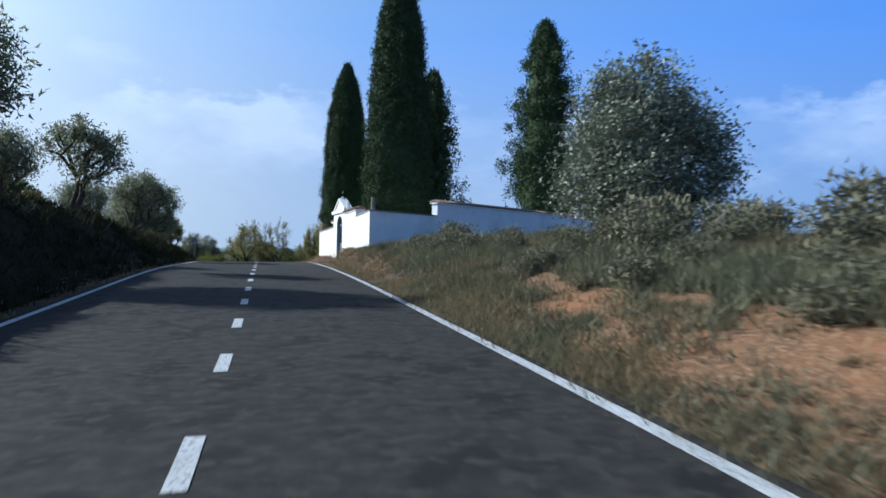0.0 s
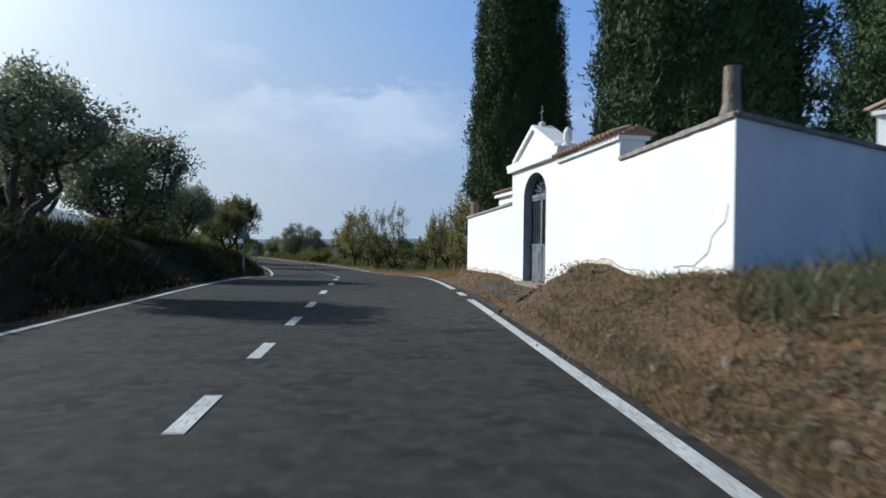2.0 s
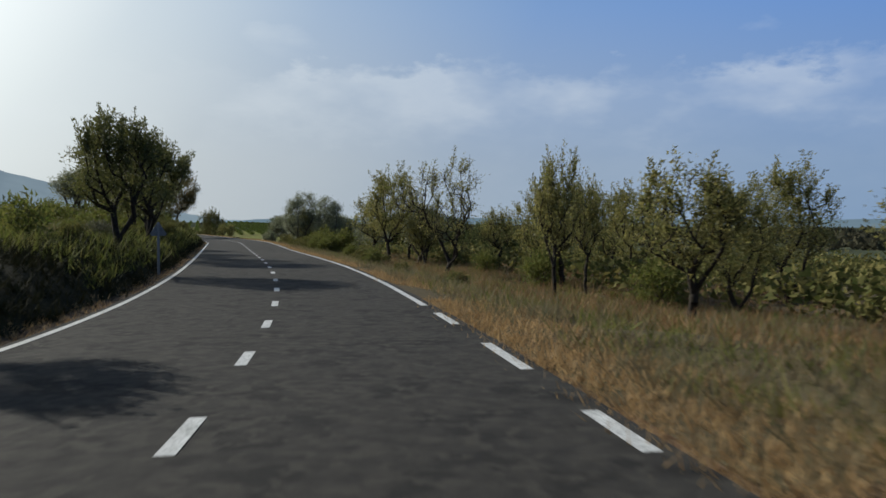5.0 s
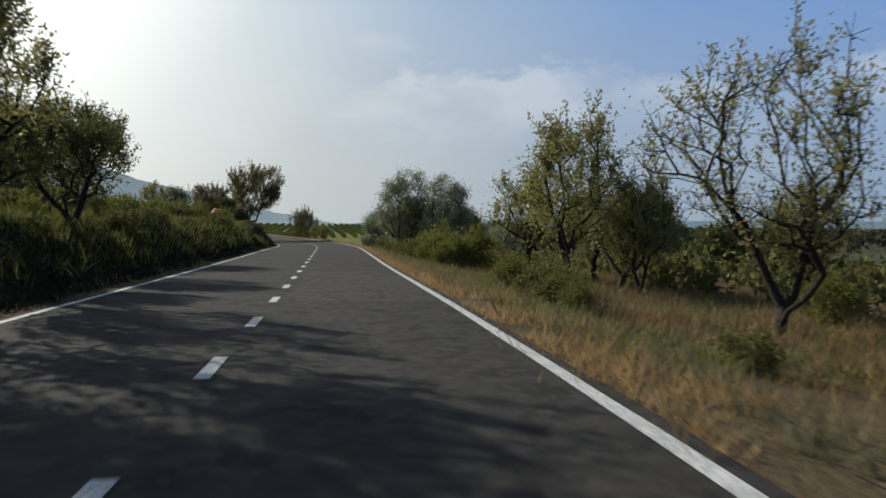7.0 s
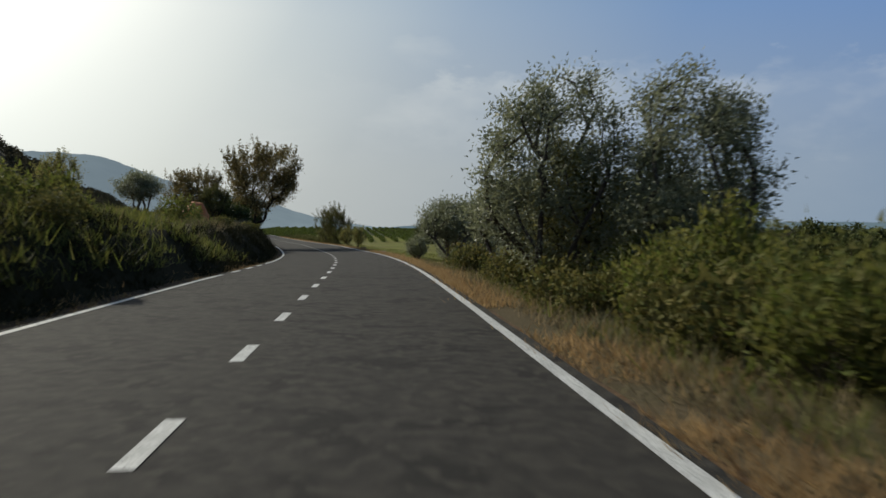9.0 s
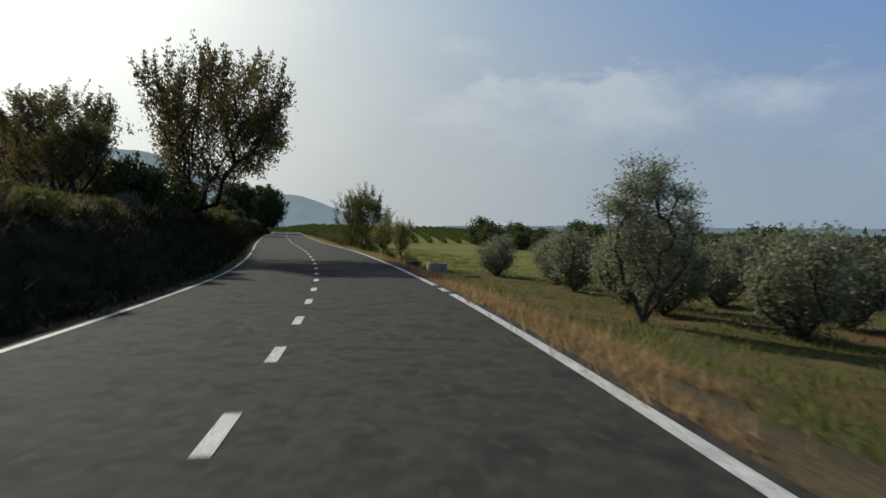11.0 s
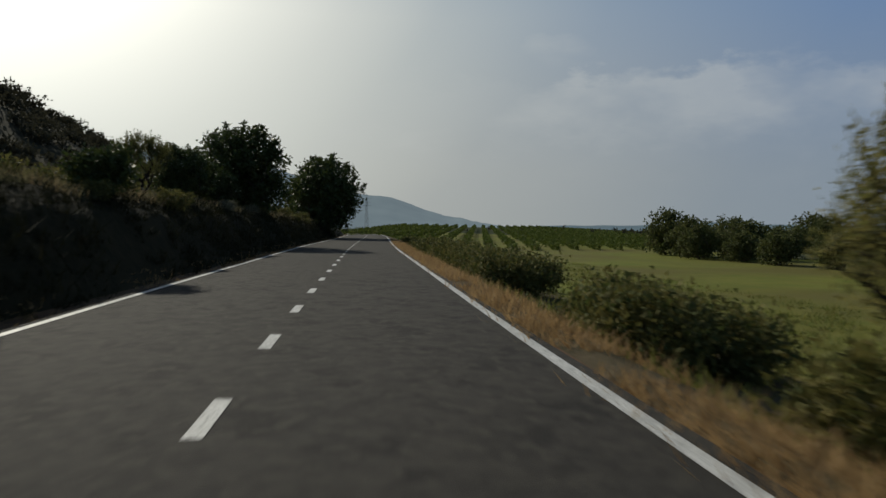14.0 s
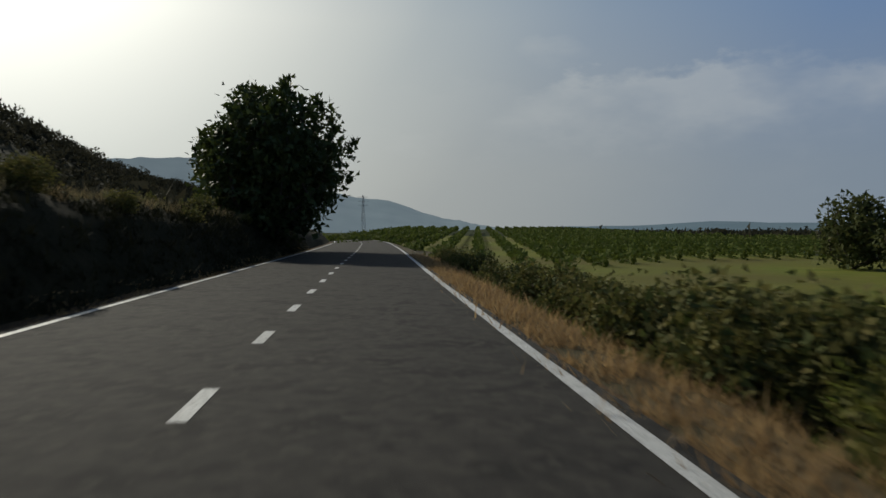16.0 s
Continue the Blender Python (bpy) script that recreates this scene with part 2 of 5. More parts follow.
M_SAGE = material("sage_weed", (0.100, 0.108, 0.058), (0.205, 0.195, 0.112), rough=0.85, scale=3, trans=0.25, per="island")
M_CYPRESS = material("cypress_leaf", (0.0288, 0.0512, 0.0224), (0.088, 0.1248, 0.048), rough=0.8, scale=3, spec=0.2, trans=0.06, per="island")
M_FARLEAF = material("far_tree_leaf", (0.045, 0.065, 0.020), (0.115, 0.120, 0.042), rough=0.8, spec=0.15, scale=3, trans=0.3, per="island")
M_DARKLEAF = material("dark_leaf", (0.060, 0.078, 0.022), (0.165, 0.155, 0.052), rough=0.6, scale=3, trans=0.4, per="island")
M_WALNUT = material("walnut_leaf", (0.030, 0.048, 0.012), (0.075, 0.095, 0.025), rough=0.55, scale=3, trans=0.22, per="island")
M_BRAMBLE = material("bramble_leaf", (0.055, 0.085, 0.024), (0.190, 0.165, 0.055), spec=0.15, rough=0.8, scale=3, trans=0.25, per="island")
M_BUSH = material("bush_leaf", (0.058, 0.080, 0.022), (0.195, 0.165, 0.055), spec=0.15, rough=0.8, scale=3, trans=0.3, per="island")
M_SHRUB = material("grey_shrub_leaf", (0.105, 0.104, 0.058), (0.215, 0.200, 0.122), rough=0.8, scale=3, trans=0.15, per="island")
M_DRYGRASS = material("dry_grass", (0.31, 0.225, 0.12), (0.135, 0.120, 0.066), rough=0.85, scale=2, trans=0.4, per="island", big=(0.9, (0.150, 0.142, 0.078), 0.50, 0.60))
M_STRAW = material("straw", (0.3825, 0.223, 0.0957), (0.1913, 0.1085, 0.051), rough=0.85, scale=2, trans=0.2, per="island")
M_PALESTRAW = material("pale_straw", (0.50, 0.345, 0.165), (0.27, 0.165, 0.075), rough=0.85, scale=2, trans=0.4, per="island")
M_GREENGRASS = material("green_grass", (0.0936, 0.1296, 0.023), (0.1872, 0.1728, 0.0504), rough=0.8, scale=2, trans=0.42, per="island")
M_TILE = material("roof_tile", (0.36, 0.17, 0.10), (0.36, 0.27, 0.20), rough=0.85, scale=7, bump=0.4, per="object", speck=(16, (0.24, 0.20, 0.16)))
M_COPING = material("weathered_coping", (0.36, 0.32, 0.27), (0.17, 0.15, 0.13), rough=0.95, scale=9, detail=9, bump=0.5)
M_IRON = material("grey_painted_iron", (0.10, 0.115, 0.13), (0.17, 0.185, 0.20), rough=0.55, scale=6, spec=0.4, big=(2.6, (0.055, 0.062, 0.068), 0.52, 0.66))
M_GREYPAINT = material("grey_blue_paint", (0.26, 0.28, 0.31), (0.34, 0.36, 0.39), rough=0.8, scale=5)
M_CONCRETE = material("concrete", (0.42, 0.40, 0.36), (0.33, 0.31, 0.28), rough=0.9, scale=6, bump=0.4, big=(1.5, (0.27, 0.25, 0.22)))
M_STEEL = material("galvanised_steel", (0.26, 0.27, 0.28), (0.19, 0.20, 0.21), rough=0.45, metal=0.7, scale=6)
M_SIGNBACK = material("sign_back", (0.15, 0.16, 0.17), (0.20, 0.21, 0.22), rough=0.5, metal=0.5, scale=4)
M_TERRACOTTA = material("worn_terracotta", (0.40, 0.24, 0.15), (0.28, 0.17, 0.11), rough=0.9, scale=9, bump=0.4)
M_PANE = material("dark_gate_glass", (0.018, 0.021, 0.021), (0.030, 0.034, 0.033), rough=0.16, scale=4, spec=0.4)
M_ROCK = material("pale_stone", (0.26, 0.21, 0.16), (0.17, 0.115, 0.08), rough=0.95, scale=7, bump=0.5, per="object")
M_ORANGE = material("orange_tarpaulin", (0.55, 0.19, 0.07), (0.45, 0.16, 0.06), rough=0.7, scale=3)
# distant hills: aerial haze put in as blue-grey colour and added emission
M_HILLFAR = material("haze_glow_mountain", (0.11, 0.14, 0.15), (0.08, 0.11, 0.12), rough=1.0, scale=0.006, detail=8, spec=0.0, haze=(0.16, 0.20, 0.24))
M_MESA = material("haze_glow_flat_hill", (0.09, 0.12, 0.13), (0.07, 0.10, 0.11), rough=1.0, scale=0.006, detail=8, spec=0.0, haze=(0.08, 0.115, 0.155))
M_WOODS = material("woodland", (0.038, 0.038, 0.023), (0.078, 0.072, 0.046), rough=1.0, scale=0.3, per="island", spec=0.05, trans=0.2)
M_POST = material("weathered_post", (0.16, 0.13, 0.10), (0.24, 0.20, 0.16), rough=0.95, scale=20)
M_BLACK = material("dark_rubber", (0.02, 0.02, 0.02), (0.035, 0.035, 0.035), rough=0.7, scale=8)

M_VINE = material("vine_leaf", (0.060, 0.095, 0.018), (0.13, 0.15, 0.035), rough=0.85, spec=0.1, scale=3, trans=0.25, per="island")
# grass of the left bank, coloured near black to carry the shade there
M_SHADEGRASS = material("bank_grass", (0.018, 0.022, 0.008), (0.042, 0.038, 0.017), rough=0.9, spec=0.1, scale=2, trans=0.12, per="island")
M_PLASTERFOOT = material("cream_plaster", (0.72, 0.68, 0.60), (0.50, 0.42, 0.33), rough=0.95, scale=5, bump=0.5)


# Building helpers
def mesh_object(name, verts, faces, mat, parent=None, smooth=False, label=""):
    me = bpy.data.meshes.new(name)
    me.from_pydata([tuple(v) for v in verts], [], [tuple(f) for f in faces])
    if smooth:
        me.polygons.foreach_set("use_smooth", [True] * len(me.polygons))
    me.materials.append(mat)
    ob = new(name, me)
    if parent:
        ob.parent = parent
    if label:
        ob["label"] = label
    return ob


def part(name, bm, mat, parent=None, label="", smooth=False):
    me = bpy.data.meshes.new(name)
    bm.normal_update()
    bm.to_mesh(me)
    bm.free()
    if smooth:
        me.polygons.foreach_set("use_smooth", [True] * len(me.polygons))
    me.materials.append(mat)
    ob = new(name, me)
    if parent:
        ob.parent = parent
    if label:
        ob["label"] = label
    return ob


def box(bm, x0, x1, y0, y1, z0, z1, bevel=0.0):
    g = bmesh.ops.create_cube(bm, size=1.0, matrix=Matrix.Translation(((x0 + x1) / 2, (y0 + y1) / 2, (z0 + z1) / 2)) @ Matrix.Diagonal((x1 - x0, y1 - y0, z1 - z0, 1)))
    if bevel:
        es = list({ed for v in g["verts"] for ed in v.link_edges})
        bmesh.ops.bevel(bm, geom=es, offset=bevel, segments=1, affect='EDGES')


def rod(bm, p, q, r0, r1=None, n=8, cap=True):
    """A tapered round bar from p to q."""
    p, q = Vector(p), Vector(q)
    r1 = r0 if r1 is None else r1
    d = (q - p).normalized()
    side = d.orthogonal().normalized()
    other = d.cross(side)
    rings = []
    for c, r in ((p, r0), (q, r1)):
        rings.append([bm.verts.new(c + r * (math.cos(k * math.tau / n) * side + math.sin(k * math.tau / n) * other)) for k in range(n)])
    for k in range(n):
        bm.faces.new((rings[0][k], rings[0][(k + 1) % n], rings[1][(k + 1) % n], rings[1][k]))
    if cap:
        bm.faces.new(rings[0][::-1])
        bm.faces.new(rings[1])


# The road's line in plan: distance along it, heading in degrees left of +y, height
HEADING = [(-40, 4.46), (-30, 5.29), (-20, 6.12), (-10, 6.95), (0, 7.79), (10, 8.59), (20, 8.58), (30, 8.79), (40, 10.44), (50, 13.35), (60, 17.33), (70, 21.4), (80, 23.81), (90, 24.33), (100, 24.39), (110, 24.29), (120, 24.67), (130, 26.19), (140, 28.35), (150, 30.61), (160, 32.58), (170, 34.59), (180, 36.03), (190, 36.13), (200, 35.54), (210, 35.11), (220, 35.09), (230, 35), (240, 34.61), (270, 33.79), (310, 35.04), (360, 42.34), (420, 54.85)]
RISE = [(-40, -1.053), (-20, -0.478), (0, 0.098), (20, 0.771), (40, 0.924), (60, 0.15), (80, 0.095), (100, -0.134), (120, -0.226), (140, -0.5), (160, -0.708), (180, -0.596), (200, -0.619), (220, -0.605), (240, -0.608), (420, -0.608)]
ORIGIN = (0.064, 4.363)
BANKED = [(-40, 0.97), (-20, 1.05), (0, 1.21), (20, -0.56), (40, 0.48), (60, 0.56), (80, -0.36), (100, -0.74), (120, -0.22), (140, 1.19), (160, 1.69), (180, 0.39), (200, -0.29), (220, -0.31), (240, -0.72), (260, -0.11)]
SS = np.arange(-40, 420.5, 0.5)
CH = np.radians(np.interp(SS, [k for k, _ in HEADING], [k for _, k in HEADING]))
CX = np.r_[0, np.cumsum(-np.sin(CH[:-1]) * 0.5)]
CY = np.r_[0, np.cumsum(np.cos(CH[:-1]) * 0.5)]
CX, CY = CX - CX[80] + ORIGIN[0], CY - CY[80] + ORIGIN[1]
CZ = np.interp(SS, [k for k, _ in RISE], [k for _, k in RISE])
CZ = np.convolve(np.pad(CZ, 12, mode="edge"), np.ones(25) / 25, mode="valid")
CB = np.tan(np.radians(np.interp(SS, [k for k, _ in BANKED], [k for _, k in BANKED])))
LANE_R, LANE_L = 2.94, 3.09


def road_z(s, lat=0.0):
    edge = max(-3.6, min(3.6, lat))
    return float(np.interp(s, SS, CZ) + edge * np.interp(s, SS, CB))


def plan(s, lat):
    """Plan place of a point lat metres to the right of the road's middle line."""
    ss = min(max(s, SS[0]), SS[-1])
    h = float(np.interp(ss, SS, CH))
    x, y = float(np.interp(ss, SS, CX)), float(np.interp(ss, SS, CY))
    x, y = x - (s - ss) * math.sin(h), y + (s - ss) * math.cos(h)
    near = max(-30.0, min(30.0, lat))
    x, y = x + near * math.cos(h), y + near * math.sin(h)
    m = radians(24)
    return x + (lat - near) * math.cos(m), y + (lat - near) * math.sin(m)


# Ground heights beside the road, as rises over the road's middle
R_LAT = [3.16, 3.75, 4.5, 5.5, 7.5, 11, 18, 40, 120]
R_KEYS = {-60: [-.05, .05, .35, .8, 1.3, 1.5, 1.6, 1.0, -1], 10: [-.05, .05, .35, .75, 1.15, 1.35, 1.4, .8, -1], 24: [-.05, .12, .70, .95, 1.1, 1.2, 1.3, .8, -1],
          29: [-.04, .25, .78, .9, 1.0, 1.1, 1.1, .6, -1], 31.3: [-.03, .12, .36, .42, .6, .8, .9, .5, -1], 35: [-.03, .12, .34, .42, .6, .7, .8, .4, -1],
          39.5: [-.04, .34, .42, .40, .3, .2, .0, -.6, -2], 44: [-.05, .0, .12, .1, .0, -.1, -.4, -1.4, -2.5], 53: [-.05, -.02, .05, .05, .0, -.25, -.8, -1.8, -3],
          70: [-.06, -.1, -.2, -.4, -.8, -1.2, -1.5, -2.2, -3], 88: [-.06, -.1, -.25, -.5, -.8, -1.15, -1.45, -2.2, -3], 110: [-.06, -.08, -.15, -.3, -.5, -.8, -1.5, -2.5, -2.6],
          140: [-.06, -.1, -.35, -.6, -1.0, -1.5, -2.1, -2.5, -2.5], 180: [-.06, -.15, -.6, -1.1, -1.55, -1.8, -2.2, -2.5, -2.5], 205: [-.06, -.12, -.4, -.8, -1.3, -1.6, -2.0, -2.4, -2.4],
          420: [-.06, -.12, -.4, -.8, -1.2, -1.6, -2.2, -2.4, -2.4]}
B_KEYS = [(-60, 2.2), (12, 2.0), (22, 1.7), (27, 1.45), (36, 1.2), (50, 1.1), (66, 1.1), (82, 1.0), (105, 1.35), (125, 1.6), (128, 0.9), (131, 0.9), (135, 1.7), (155, 2.0), (166, 2.0), (180, 2.05), (200, 2.1), (230, 2.05), (266, 2.0), (305, 1.6), (420, 1.0)]
L_LAT = [3.28, 3.75, 4.3, 4.9, 5.6, 6.5, 10, 25, 60, 200]
_rk = sorted(R_KEYS)
_rt = np.array([R_KEYS[k] for k in _rk])


def rise_at(s, lat):
    if -3.28 <= lat <= 3.16:
        return -0.05
    if lat > 0:
        cols = [np.interp(s, _rk, _rt[:, k]) for k in range(len(R_LAT))]
        return float(np.interp(lat, R_LAT, cols))
    b = float(np.interp(s, [k for k, _ in B_KEYS], [k for _, k in B_KEYS]))
    return float(np.interp(-lat, L_LAT, [-.05, -.04, .38 * b, .78 * b, b, b + .10, b + .45, b + 1.5, b + 3.6, b + 9.0]))


# Heaped earth along the foot of the graveyard wall: distance along it, height
WALL_A, WALL_D = Vector((0.923, 30.917)), Vector((-0.2345, 0.9721)).normalized()
HEAP = [(-1.5, 1.66), (0.3, 1.66), (1.6, 1.52), (2.3, 1.58), (3.1, 1.68), (4.0, 1.69), (4.9, 1.45), (5.45, 1.22), (6.05, 1.16), (7.7, 1.18), (9.4, 1.29), (11.4, 1.27), (13.2, 1.26), (14.5, 1.1)]


def heap_z(u):
    return float(np.interp(u, [k for k, _ in HEAP], [k for _, k in HEAP]))


def ground_z(s, lat):
    z = road_z(s, lat) + rise_at(s, lat)
    if 22 < s < 46 and lat > 3.4:
        x, y = plan(s, lat)
        q = Vector((x, y)) - WALL_A
        u, out = q.dot(WALL_D), -q.dot(Vector((WALL_D.y, -WALL_D.x)))
        reach = 1.0 if 0 < u < 5.4 or u > 8 else 0.5
        w = min(1.0, max(0.0, 1 - out / reach)) * min(1.0, max(0.0, (u + 1.2) / 1.0)) * min(1.0, max(0.0, (14.4 - u) / 1.0))
        w *= min(1.0, (lat - 3.4) / 0.3)
        w = w * w * (3 - 2 * w)
        z += w * (heap_z(u) - z)
    d = abs(lat)
    if d > 3.5:
        x, y = plan(s, lat)
        w = min(1.0, (d - 3.5) / 1.5)
        z += w * (0.10 * noise.noise((x * 0.9, y * 0.9, 1.7)) + 0.16 * noise.noise((x * 0.31, y * 0.31, 4.2)))
    return z


def spot(s, lat, sink=0.0):
    x, y = plan(s, lat)
    return Vector((x, y, ground_z(s, lat) - sink))


# The vineyard's gentle slope beyond the meadow
V_AZ = 26.0
VINE_D = Vector((-math.sin(radians(V_AZ)), math.cos(radians(V_AZ))))
VINE_0 = Vector((-96.6, 217.4)) + VINE_D * 84


def vine_fade(b):
    """How much of the slope is left at b metres to the right of its axis."""
    return min(1.0, max(0.0, (120 - b) / 85))


def swell(x, y):
    q = Vector((x, y)) - VINE_0
    a, b = q.dot(VINE_D), q.dot(Vector((VINE_D.y, -VINE_D.x)))
    up = 0.018 * max(0.0, min(a, 250.0, 250.0 * (800.0 - a) / 400.0))
    return up * min(1.0, max(0.0, (b + 45) / 30)) * vine_fade(b)


rows_s = np.r_[-3000, -1200, -500, -250, -120, -70, np.arange(-45, 60, 0.75), np.arange(60, 262, 1.25), np.arange(262, 420, 6), 480, 600, 800, 1100, 1600, 2300, 3500]
half = [3.0, 3.12, 3.3, 3.55, 3.75, 4.0, 4.3, 4.6, 4.9, 5.25, 5.6, 6.0, 6.5, 7.2, 8.0, 9.0, 10, 11.5, 13, 15, 18, 22, 28, 40, 60, 90, 140, 220, 400, 800, 1500, 3200]
cols_l = [-v for v in reversed(half)] + [0.0] + half
gv, gf, gm = [], [], []
for s in rows_s:
    for lat in cols_l:
        x, y = plan(s, lat)
        gv.append((x, y, ground_z(min(max(s, -60), 420), lat) - (0.12 if -3.25 < lat < 3.1 else 0.0) + (swell(x, y) if lat > 11 else 0.0)))
nc = len(cols_l)
for i in range(len(rows_s) - 1):
    for j in range(nc - 1):
        gf.append((i * nc + j, i * nc + j + 1, (i + 1) * nc + j + 1, (i + 1) * nc + j))
        s, lat = rows_s[i], (cols_l[j] + cols_l[j + 1]) / 2
        red = (3.05 < lat < (6.2 if s > 24 else 4.7) and 14 < s < 52) or (-3.8 < lat < -3.2) or (3.05 < lat < 3.4 and s >= 52)
        # face of the left bank, which takes the shade-darkened soil
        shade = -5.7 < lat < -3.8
        field = s > 186 and 8.5 < lat < 70
        far = s > 100 and lat > 70
        mead = 134 < s <= 186 and 4.6 < lat < 60
        cut = -3 < s < 9.5 and 3.05 < lat < 5.3
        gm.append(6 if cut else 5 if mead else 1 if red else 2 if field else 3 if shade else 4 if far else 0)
ground = mesh_object("ground", gv, gf, M_GROUND, smooth=True)
ground.data.materials.append(M_EARTH)
ground.data.materials.append(M_FIELD)
ground.data.materials.append(M_SHADEBANK)
ground.data.materials.append(M_VALLEY)
ground.data.materials.append(M_MEADOW)
ground.data.materials.append(M_CUTEARTH)
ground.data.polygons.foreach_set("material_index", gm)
tagged(ground, "dry grassy ground with red earth banks along the road", "ground", kind="structure")


def ribbon(name, s0, s1, l0, l1, dz, mat, parent=None, step=1.0, across=1, wob=0.0, label=""):
    """A strip of the road's surface between two distances and two offsets."""
    n = max(1, round((s1 - s0) / step))
    v, f = [], []
    for i in range(n + 1):
        s = s0 + (s1 - s0) * i / n
        for j in range(across + 1):
            lat = l0 + (l1 - l0) * j / across
            if wob and j in (0, across):
                lat += wob * noise.noise((s * 1.7, j * 9.0, 3.0))
            x, y = plan(s, lat)
            v.append((x, y, road_z(s, lat) + dz))
    for i in range(n):
        for j in range(across):
            k = i * (across + 1) + j
            f.append((k, k + 1, k + across + 2, k + across + 1))
    return mesh_object(name, v, f, mat, parent, True, label)


road = ribbon("road", -40, 420, -3.27, 3.14, 0.0, M_ASPHALT, step=1.0, across=8, wob=0.06)
tagged(road, "worn dark grey asphalt country road with white lines", "road", kind="structure")

# White lines: edge lines with breaks at the entrances, and the dashed middle line
for s0, s1 in ((-40, 32.9), (33.8, 34.7), (35.7, 51.2), (53.2, 54.3), (56.1, 58.0), (60.0, 61.7), (63.0, 149.0), (149.7, 150.7), (151.6, 179.9), (180.6, 181.3), (181.9, 182.5), (183.4, 420)):
    ribbon("edge_line", s0, s1, LANE_R - 0.07, LANE_R + 0.07, 0.006, M_LINE, road, step=1.0, wob=0.012)
for s0, s1 in ((-40, 122.5), (124, 125.5), (127, 128.5), (130, 131.5), (133, 176.7), (178.6, 420)):
    ribbon("edge_line", s0, s1, -LANE_L - 0.06, -LANE_L + 0.06, 0.006, M_LINE, road, step=1.0, wob=0.012)
DASH = [(-14, -41), (0, 2.96), (2, 9.2), (4, 15.1), (6, 21.0), (7, 24.0), (8, 26.6), (9, 29.2), (10, 31.7), (11, 34.6), (12, 37.9), (13, 40.95), (14, 44.1), (21, 67.39), (22, 70.56), (25, 80.39), (26, 83.52), (34, 108.2), (35, 111.31), (48, 151.2), (49, 154.59), (51, 161.0), (52, 164.34), (54, 170.54), (55, 173.87), (57, 180.36), (58, 183.66), (67, 212.46), (68, 215.78), (76, 242.57), (77, 245.85), (110, 352)]
for k in range(-12, 108):
    s = float(np.interp(k, [q for q, _ in DASH], [q for _, q in DASH]))
    ribbon("dash", s - 0.5, s + 0.5, -0.065, 0.065, 0.006, M_LINE, road, step=0.5)


# Trees and plants
def tubes(nodes, parent, radius, sides=5, min_r=0.0):
    v, f = [], []
    for k, par in enumerate(parent):
        if par < 0 or radius[k] < min_r:
            continue
        p, q = nodes[par], nodes[k]
        d = q - p
        if d.length < 1e-4:
            continue
        d.normalize()
        a = d.orthogonal().normalized()
        b = d.cross(a)
        base = len(v)
        ra = min(radius[par], radius[k] * 1.35)
        for c, r in ((p, ra), (q, radius[k])):
            for i in range(sides):
                an = i * math.tau / sides
                v.append(c + r * (math.cos(an) * a + math.sin(an) * b))
        for i in range(sides):
            j = (i + 1) % sides
            f.append((base + i, base + j, base + sides + j, base + sides + i))
    return v, f


def leaf_cloud(rng, centres, each, reach, length, width, up=0.25, flat=0.8):
    """Small pointed leaves in clumps; returns vertices and faces."""
    n = len(centres) * each
    c = np.repeat(np.array(centres, float), each, axis=0)
    off = rng.normal(size=(n, 3)) * reach * np.array([1, 1, flat]) * 0.55
    pos = c + off
    d = rng.normal(size=(n, 3)) + np.array([0, 0, up])
    d += 0.5 * off / max(reach, 1e-6)
    d /= np.linalg.norm(d, axis=1, keepdims=True)
    w = np.cross(d, rng.normal(size=(n, 3)))
    w /= np.linalg.norm(w, axis=1, keepdims=True) + 1e-9
    size = rng.uniform(0.7, 1.35, (n, 1))
    ln, wd = 1.15 * length * size, 1.5 * width * size
    tri = np.stack([pos - w * wd * 0.5, pos + w * wd * 0.5 + d * ln * 0.25, pos + d * ln], 1).reshape(-1, 3)
    return tri, np.arange(3 * n).reshape(-1, 3)


def leaf_object(name, quad, idx, mat, parent):
    me = bpy.data.meshes.new(name)
    n = len(idx)
    me.vertices.add(len(quad))
    me.vertices.foreach_set("co", quad.astype(np.float32).ravel())
    c = idx.shape[1]
    me.loops.add(c * n)
    me.loops.foreach_set("vertex_index", idx.astype(np.int32).ravel())
    me.polygons.add(n)
    me.polygons.foreach_set("loop_start", np.arange(0, c * n, c, dtype=np.int32))
    me.update(calc_edges=True)
    me.materials.append(mat)
    ob = new(name, me)
    ob.parent = parent
    return ob


